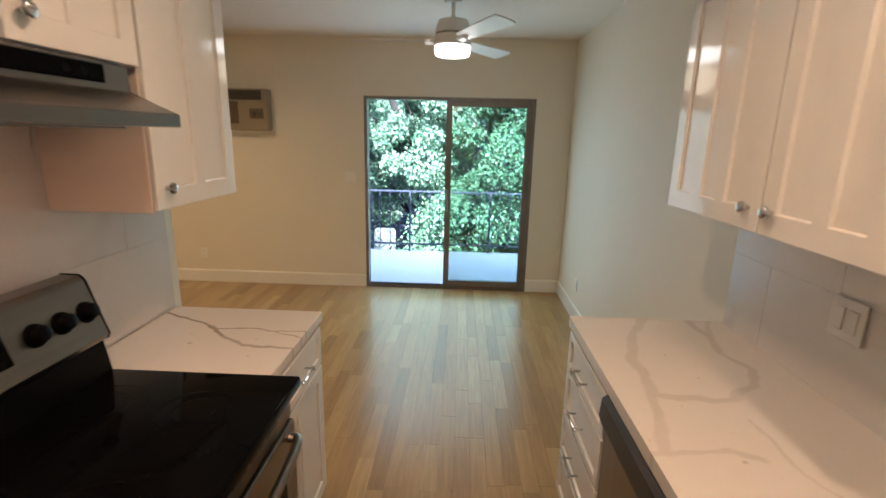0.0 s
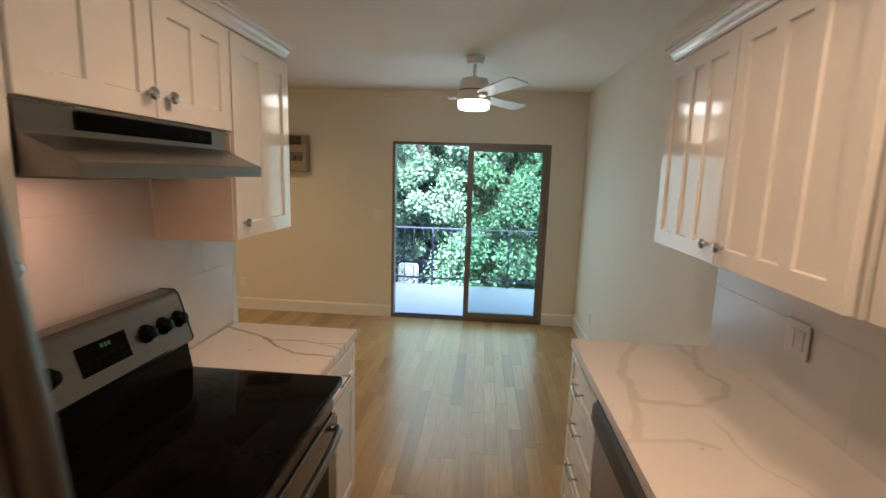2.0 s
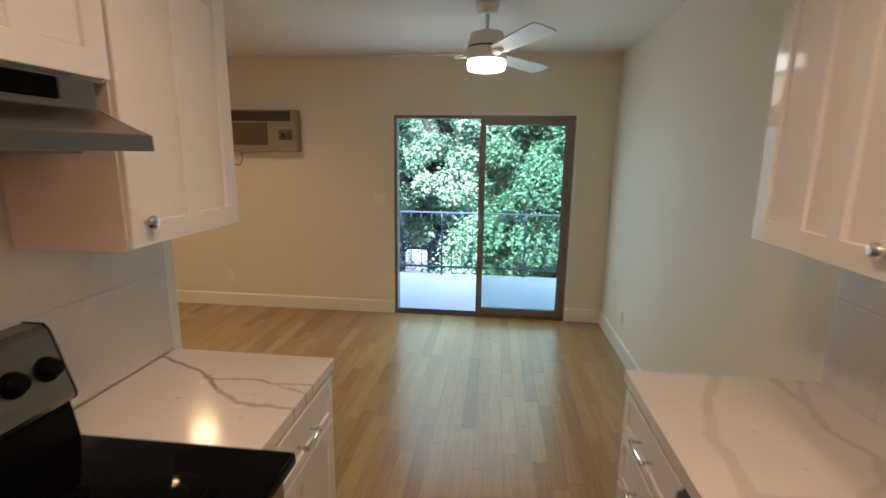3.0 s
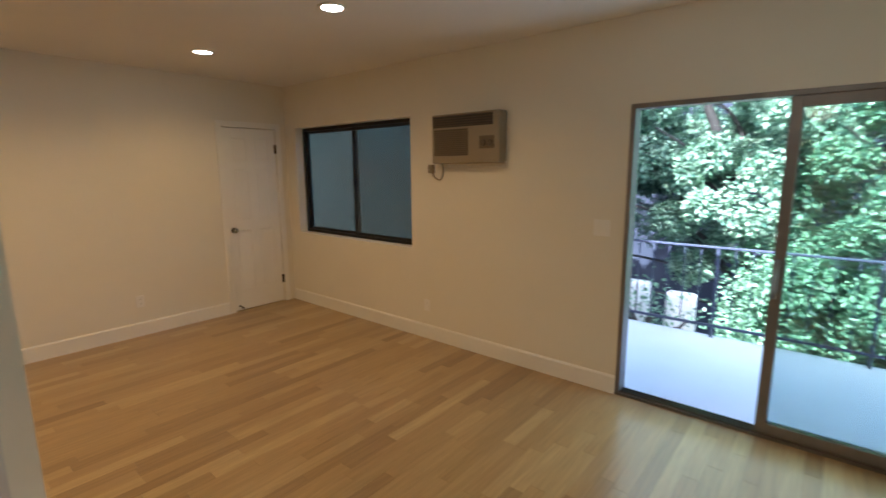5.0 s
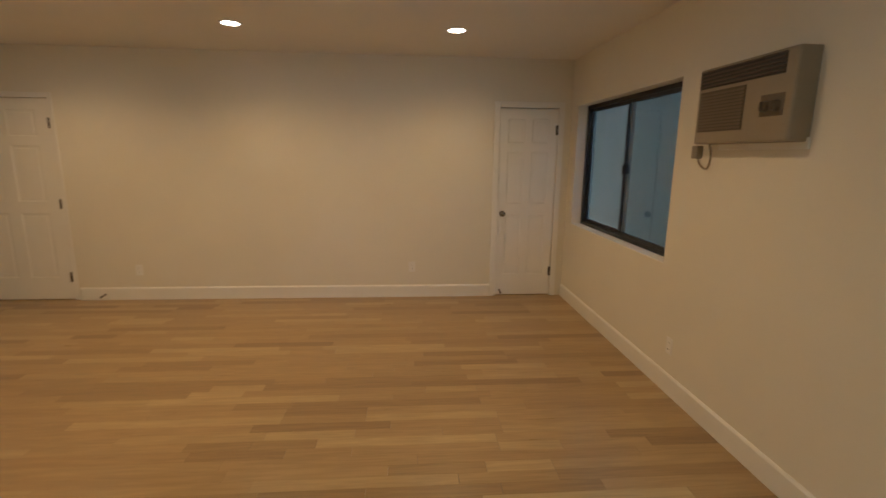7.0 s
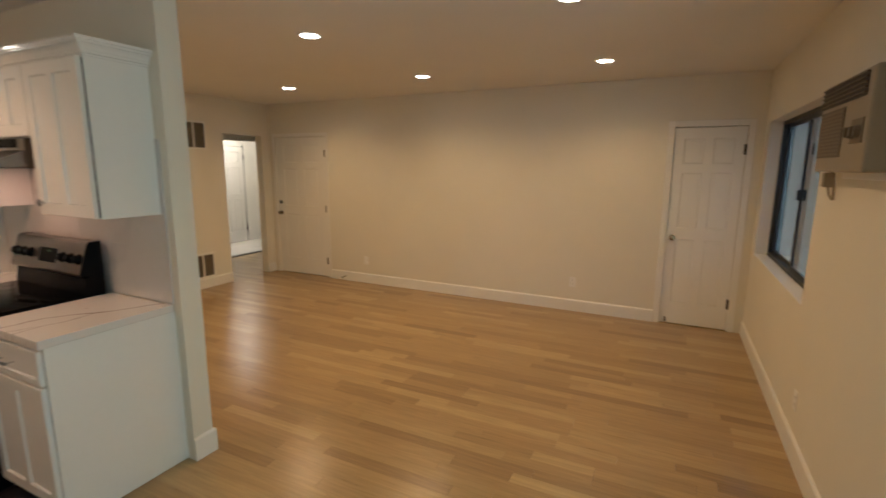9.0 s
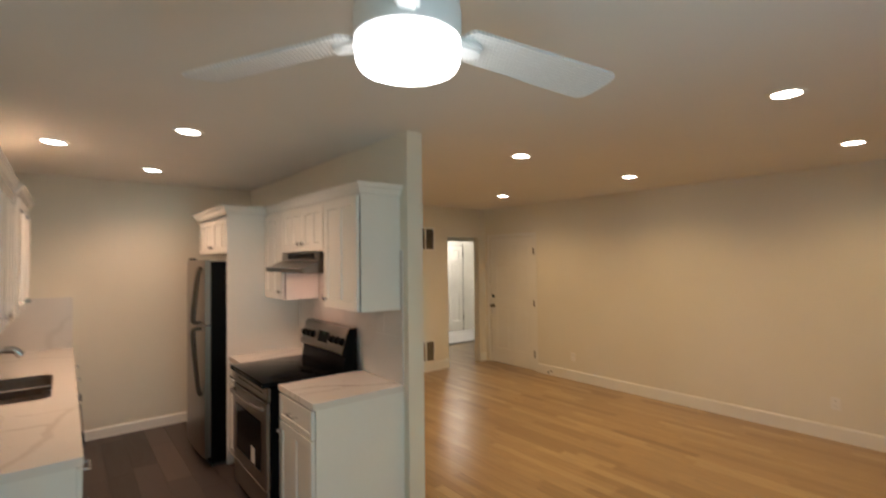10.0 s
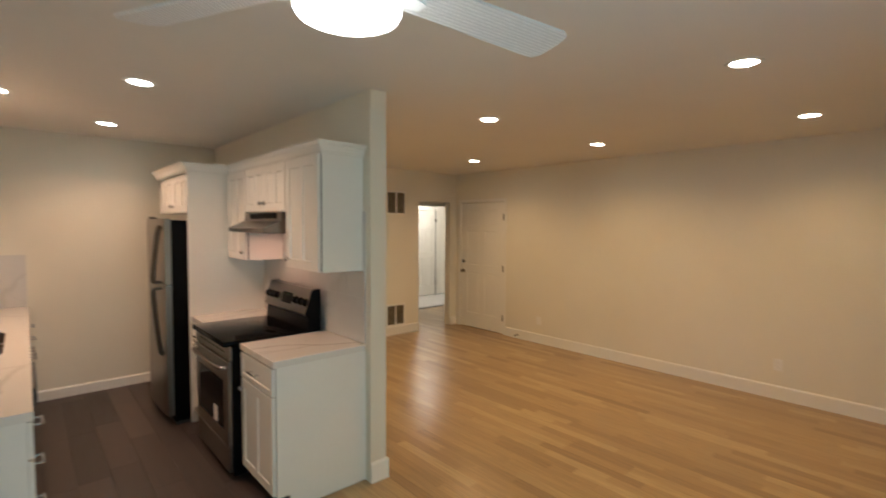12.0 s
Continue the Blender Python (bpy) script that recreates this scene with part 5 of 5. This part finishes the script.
# ---- hall and bathroom beyond the doorway ----
def beyond():
    n0, n1 = SY - 0.245, SY - 0.125
    solo("wall_hall_north", boxes((-7.0, WX - 0.0, n0, n1, 0, CEIL)), M_WALL, "cream painted hall wall", "wall", "structure")
    solo("wall_hall_west", boxes((-7.1, -7.0, -4.5, n1, 0, CEIL)), M_WALL, "cream painted hall wall", "wall", "structure")
    solo("wall_hall_east", boxes((-3.2, -3.1, -4.5, SY - 0.125, 0, CEIL)), M_WALL, "cream painted hall wall", "wall", "structure")
    solo("wall_hall_end", boxes((-7.0, -3.2, -4.6, -4.5, 0, CEIL)), M_WALL, "cream painted hall end wall", "wall", "structure")
    solo("ceiling_hall", boxes((-7.1, WX - 0.165, -4.6, n1, CEIL, CEIL + 0.15)), M_CEIL, "off-white hall ceiling", "ceiling", "structure")
    wall_with_hole("wall_hall_cross", "x", -2.60, -2.50, -7.0, -3.2, [(-5.95, -4.62, 0, 2.08)])
    solo("threshold", boxes((-5.95, -4.62, -2.60, -2.50, -0.02, 0.008), bev=0.003), M_DARKPL, "dark wooden threshold strip", "threshold", "structure")
    solo("floor_bath", boxes((-7.0, -3.2, -4.5, -2.60, -0.02, 0.004)), M_TILEW, "pale glossy bathroom floor tiles", "floor", "structure")
    x0 = -6.22
    mm = Matrix.Translation((x0, -3.80, 0.004))
    panel_door("door_4", mm, 0.72, 2.03, 0.66, 0.95, "white six-panel door in the bright room past the hall", 0.004, (0.3, 1.8))
    # Solid dark strip for the shade in the open joint at the hinges.
    solo("door_gap_shade", boxes((x0 - 0.022, x0 + 0.001, -3.836, -3.806, 0.01, 2.04)), M_DARKPL, "dark strip painting the shaded gap beside the hung door", "trim", "structure")
    solo("wall_bath_end", boxes((-7.0, x0, -3.95, -3.84, 0, CEIL), (x0 + 0.72, -3.2, -3.95, -3.84, 0, CEIL), (x0, x0 + 0.72, -3.95, -3.84, 2.04, CEIL)), M_TRIM, "white bathroom wall", "wall", "structure")
    solo("trim", boxes((x0 - 0.10, x0 - 0.023, -3.84, -3.815, 0, 2.10), bev=0.003), M_TRIM, "white painted door casing", "trim", "structure")
    solo("trim", boxes((x0, x0 + 0.72, -3.84, -3.825, 2.04, 2.10), bev=0.003), M_TRIM, "white painted door casing", "trim", "structure")
    t = thing("ceiling_lamp", (-5.4, -3.1, CEIL), "round white flush ceiling lamp, lit", "ceiling light")
    b = bmesh.new()
    cyl(b, (-5.4, -3.1, CEIL - 0.07), (0, 0, 1), 0.13, 0.07, 0.15, 28, 0.01)
    part("diffuser", b, glow("bath_lamp", (1.0, 0.90, 0.78), 1.6), t, smooth=True)
    lamp = new("bath_lamp", bpy.data.lights.new("bath_lamp", "POINT"))
    lamp.data.energy, lamp.data.color, lamp.data.shadow_soft_size = 4.5, (1.0, 0.80, 0.56), 0.12
    lamp.location = (-5.4, -3.1, CEIL - 0.2)


beyond()


# ---- balcony and outside ----
def build_balcony():
    solo("balcony_floor", boxes((-1.75, 3.2, NY + 0.16, 7.22, -0.22, -0.05), bev=0.004), M_CONCRETE, "pale coated concrete balcony floor", "balcony", "structure")
    r = thing("balcony_railing", (0.7, 7.16, -0.05), "dark painted iron balcony railing with upright bars", "railing")
    y = 7.15
    part("top_rail", boxes((-1.72, 3.15, y - 0.014, y + 0.014, 0.832, 0.852), bev=0.003), M_IRON, r)
    part("bottom_rail", boxes((-1.72, 3.15, y - 0.012, y + 0.012, 0.055, 0.08), bev=0.002), M_IRON, r)
    k = -1.60
    i = 0
    while k < 3.12:
        if i % 8 == 3:
            part("post", boxes((k - 0.013, k + 0.013, y - 0.013, y + 0.013, -0.05, 0.832), bev=0.002), M_IRON, r)
        else:
            part("bar", boxes((k - 0.005, k + 0.005, y - 0.005, y + 0.005, 0.08, 0.832)), M_IRON, r)
        k += 0.145
        i += 1
    solo("building_wall", boxes((-18.0, -1.75, 6.75, 6.95, -3.0, 5.6)), M_STUCCO, "blue-grey stucco wall of the building wing", "wall", "structure")
    # Added out of view to keep the sun off the wing wall.
    solo("sun_blocker", boxes((-22.0, -1.75, -4.6, NY + 0.16, CEIL + 0.16, 5.6)), M_STUCCO, "unseen block added to keep sun off the building wing", "wall", "structure")
    # White blocks stand in for bright sunlit patches seen past the railing.
    for gx0, gx1, gt in ((-1.33, -0.98, 0.08), (-0.80, -0.42, 0.0)):
        solo("sunlit_patch_block", boxes((gx0, gx1, 8.5, 8.7, -3.0, gt), bev=0.07, seg=3), M_CONCRETE, "white block added for the sunlit patches beyond the railing", "wall", "structure")
    solo("ground", boxes((-150, 150, -60, 240, -3.3, -3.0)), M_GROUND, "pale paved ground below the balcony", "ground", "structure")


build_balcony()


def build_tree(base, height, crown_c, crown_r, n_leaf, mat, seed, label):
    rng = random.Random(seed)
    t = thing("tree", base, label, "tree", "trees beyond the balcony")
    bx, by, bz = base
    b = bmesh.new()
    cx, cy, cz = crown_c
    tube(b, [(bx, by, bz - 0.1), (bx + 0.1, by, bz + height * 0.35), (bx - 0.08, by + 0.1, bz + height * 0.65), (cx, cy, bz + height * 0.95)], [0.17, 0.05], 10)
    tips = []
    for k in range(10):
        a = rng.uniform(0, 2 * math.pi)
        s = Vector((bx + rng.uniform(-0.1, 0.1), by, bz + height * rng.uniform(0.2, 0.8)))
        e = Vector((cx + math.cos(a) * crown_r[0] * 0.75, cy + math.sin(a) * crown_r[1] * 0.75, min(s.z + rng.uniform(0.2, 1.4), cz + crown_r[2] * 0.8)))
        tube(b, [s, s.lerp(e, 0.5) + Vector((0, 0, 0.2)), e], [0.045, 0.012], 6)
        tips.append(e)
    part("trunk", b, M_BARK, t, smooth=True)
    # clumps of folded leaves
    clumps = []
    for k in range(78):
        while True:
            p = Vector((rng.uniform(-1, 1), rng.uniform(-1, 1), rng.uniform(-1, 1)))
            if 0.35 < p.length < 1.0:
                break
        clumps.append((Vector((cx + p.x * crown_r[0], cy + p.y * crown_r[1], cz + p.z * crown_r[2])), rng.uniform(0.20, 0.46)))
    verts, faces = [], []
    for k in range(n_leaf):
        c, r = clumps[rng.randrange(len(clumps))]
        d = Vector((rng.gauss(0, 1), rng.gauss(0, 1), rng.gauss(0, 0.8))).normalized() * r * rng.uniform(0.55, 1.0)
        q = c + d
        ln, wd = rng.uniform(0.048, 0.085), rng.uniform(0.016, 0.029)
        u = (d.normalized() * 0.5 + Vector((rng.uniform(-1, 1), rng.uniform(-1, 1), rng.uniform(-1.3, 0.3)))).normalized()
        s = u.cross(Vector((rng.uniform(-0.6, 0.6), rng.uniform(-0.6, 0.6), 1))).normalized()
        nn = u.cross(s)
        i = len(verts)
        verts += [q, q + u * ln * 0.5 + s * wd + nn * 0.008, q + u * ln, q + u * ln * 0.5 - s * wd + nn * 0.008]
        faces += [(i, i + 1, i + 2), (i, i + 2, i + 3)]
    me = bpy.data.meshes.new("crown")
    me.from_pydata(verts, [], faces)
    me.materials.append(mat)
    ob = new("crown", me)
    ob.parent = t
    ob.matrix_parent_inverse = Matrix.Translation(t.location).inverted()
    tagged(ob, "dense glossy green leaves", kind="stuff")


build_tree((-0.1, 9.8, -3.0), 6.0, (-0.75, 9.2, 2.35), (1.65, 1.2, 2.15), 84000, M_LEAF_SUNLIT, 3, "broadleaf evergreen tree with sunlit crown behind the railing")
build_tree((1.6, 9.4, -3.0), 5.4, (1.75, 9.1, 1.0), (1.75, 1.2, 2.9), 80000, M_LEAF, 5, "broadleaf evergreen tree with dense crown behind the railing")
build_tree((4.4, 9.8, -3.0), 5.4, (4.4, 9.6, 1.0), (1.8, 1.2, 2.9), 30000, M_LEAF, 7, "broadleaf evergreen tree with dense crown behind the railing")
build_tree((-3.4, 10.4, -3.0), 6.4, (-2.9, 9.9, 2.6), (1.9, 1.3, 2.2), 84000, M_LEAF, 9, "broadleaf evergreen tree with dense crown behind the railing")
build_tree((0.4, 11.6, -3.0), 7.0, (-0.2, 11.3, 3.5), (3.8, 1.1, 3.0), 70000, M_LEAF, 11, "taller broadleaf evergreen tree in the second row")
build_tree((0.75, 9.5, -3.0), 3.0, (0.55, 9.1, -0.2), (0.6, 0.6, 1.3), 17000, M_LEAF, 13, "low broadleaf shrub in front of the tree trunks")
build_tree((-0.95, 8.2, -3.0), 2.9, (-0.85, 8.2, -0.2), (0.6, 0.22, 0.35), 420, M_LEAF, 17, "thin leafy shrub in front of the white sunlit-patch blocks")
solo("neighbour_house", boxes((-9, 10, 14.5, 20, -3.0, 3.2)), M_STUCCO_D, "slate-blue stucco neighbouring building", "building", "structure")


# ---- splashback tiles ----
def tiles(name, wall_x, out, y0, y1, z0, z1, label, tw=0.60, th=0.30):
    s = thing(name, (wall_x, (y0 + y1) / 2, z0), label, "splashback", "", "structure")
    f0, f1 = sorted((wall_x, wall_x + out * 0.006))
    part("grout_bed", boxes((f0, f1, y0, y1, z0, z1)), M_GROUT, s)
    row = 0
    z = z0
    while z < z1 - 0.01:
        zt = min(z + th, z1)
        y = y0 - (tw / 2 if row % 2 else 0)
        while y < y1 - 0.005:
            a, b = max(y, y0), min(y + tw, y1)
            if b - a > 0.01:
                g0, g1 = sorted((wall_x + out * 0.0055, wall_x + out * 0.0075))
                part("tile", boxes((g0, g1, a + 0.0008, b - 0.0008, z + 0.0008, zt - 0.0008), bev=0.0005), M_SPLASH, s)
            y += tw
        z = zt
        row += 1


tiles("splashback_1", PX1, 1, 0.467, 2.196, 0.9142, 1.780, "white marbled tile splashback behind the range")
tiles("splashback_2", EX, -1, KY + 0.002, 2.225, 0.9142, UB - 0.0005, "white marbled tile splashback above the long worktop")


def back_splash():
    t = thing("splashback_3", (1.48, KY, 0.9142), "white marbled tile splashback on the kitchen back wall", "splashback", "", "structure")
    part("grout_bed", boxes((1.20, EX - 0.012, KY, KY + 0.006, 0.9142, UB - 0.0005)), M_GROUT, t)
    for z0, z1 in ((0.9142, 1.2155), (1.2155, UB - 0.0005)):
        part("tile", boxes((1.2008, EX - 0.0128, KY + 0.0055, KY + 0.0075, z0 + 0.0008, z1 - 0.0008), bev=0.0005), M_SPLASH, t)


back_splash()


# ---- floor boards ----
def oak_floor():
    rng = random.Random(11)
    fl = thing("floor", (-1.5, 2.0, -0.02), "strip oak floor with a satin finish", "floor", "", "structure")
    w = 0.082
    cache = {}
    far_v, far_f = [], []
    single = 0
    x = -6.4

    def board(a, b, x0, x1):
        nonlocal single
        cxm, cym = (x0 + x1) / 2, (a + b) / 2
        near = -2.9 < cxm < 1.75 and 2.3 < cym < 5.2
        L = round(b - a, 3)
        W = round(x1 - x0 - 0.0003, 4)
        if near and single < 300:
            single += 1
            key = (L, W)
            if key not in cache:
                bm = bmesh.new()
                h = 0.0002
                v = [bm.verts.new(q) for q in ((-W / 2, -L / 2, 0), (W / 2, -L / 2, 0), (W / 2, L / 2, 0), (-W / 2, L / 2, 0), (-W / 2 + h, -L / 2 + h, 0.02), (W / 2 - h, -L / 2 + h, 0.02), (W / 2 - h, L / 2 - h, 0.02), (-W / 2 + h, L / 2 - h, 0.02))]
                for f in ((4, 5, 6, 7), (0, 1, 5, 4), (1, 2, 6, 5), (2, 3, 7, 6), (3, 0, 4, 7)):
                    bm.faces.new([v[k] for k in f])
                cache[key] = mesh_of("board", bm, M_OAK)
            ob = new("board", cache[key])
            ob.parent = fl
            ob.matrix_parent_inverse = Matrix.Translation(fl.location).inverted()
            ob.location = (cxm, cym, -0.02)
        else:
            i = len(far_v)
            e = 0.0004
            far_v.extend([(x0 + e, a, 0), (x1 - e, a, 0), (x1 - e, b, 0), (x0 + e, b, 0)])
            far_f.append((i, i + 1, i + 2, i + 3))

    while x < EX:
        x1 = min(x + w, EX)
        south = 2.187 if x > PX0 + 0.01 else SY - 0.12 if x > -3.2 else -2.5
        y = NY - 0.004 if x > WX - 0.09 else SY - 0.125
        first = True
        while y > south:
            L = rng.choice((0.35, 0.5, 0.65, 0.8, 1.0, 1.2))
            if first:
                L *= rng.choice((0.5, 0.8, 1.0))
                first = False
            a = max(y - L, south)
            if x1 - x > 0.01 and y - a > 0.01:
                board(a, y - 0.0006, x, x1)
            y -= L
        x = x1
    me = bpy.data.meshes.new("board_field")
    me.from_pydata(far_v, [], far_f)
    me.materials.append(M_OAKS)
    ob = new("board_field", me)
    ob.parent = fl
    ob.matrix_parent_inverse = Matrix.Translation(fl.location).inverted()
    tagged(ob, "oak strip boards", kind="stuff")


oak_floor()


def vinyl_floor():
    rng = random.Random(4)
    fl = thing("floor_kitchen", (0.6, 0.6, -0.02), "dark grey-brown vinyl plank kitchen floor", "floor", "", "structure")
    part("edge_strip", boxes((PX1 + 0.003, EX - 0.003, 2.150, 2.186, -0.019, 0.004), bev=0.002), M_OAK, fl, "pale wooden transition strip")
    x = PX1
    w = 0.18
    while x < EX:
        x1 = min(x + w, EX)
        y = KY - rng.uniform(0, 0.9)
        while y < 2.149:
            a, b = max(y, KY), min(y + 0.92, 2.149)
            if b - a > 0.02 and x1 - x > 0.02:
                part("plank", boxes((x + 0.0006, x1 - 0.0006, a + 0.0006, b - 0.0006, -0.019, 0.0), bev=0.0006), M_VINYL, fl)
            y += 0.92
        x = x1


vinyl_floor()
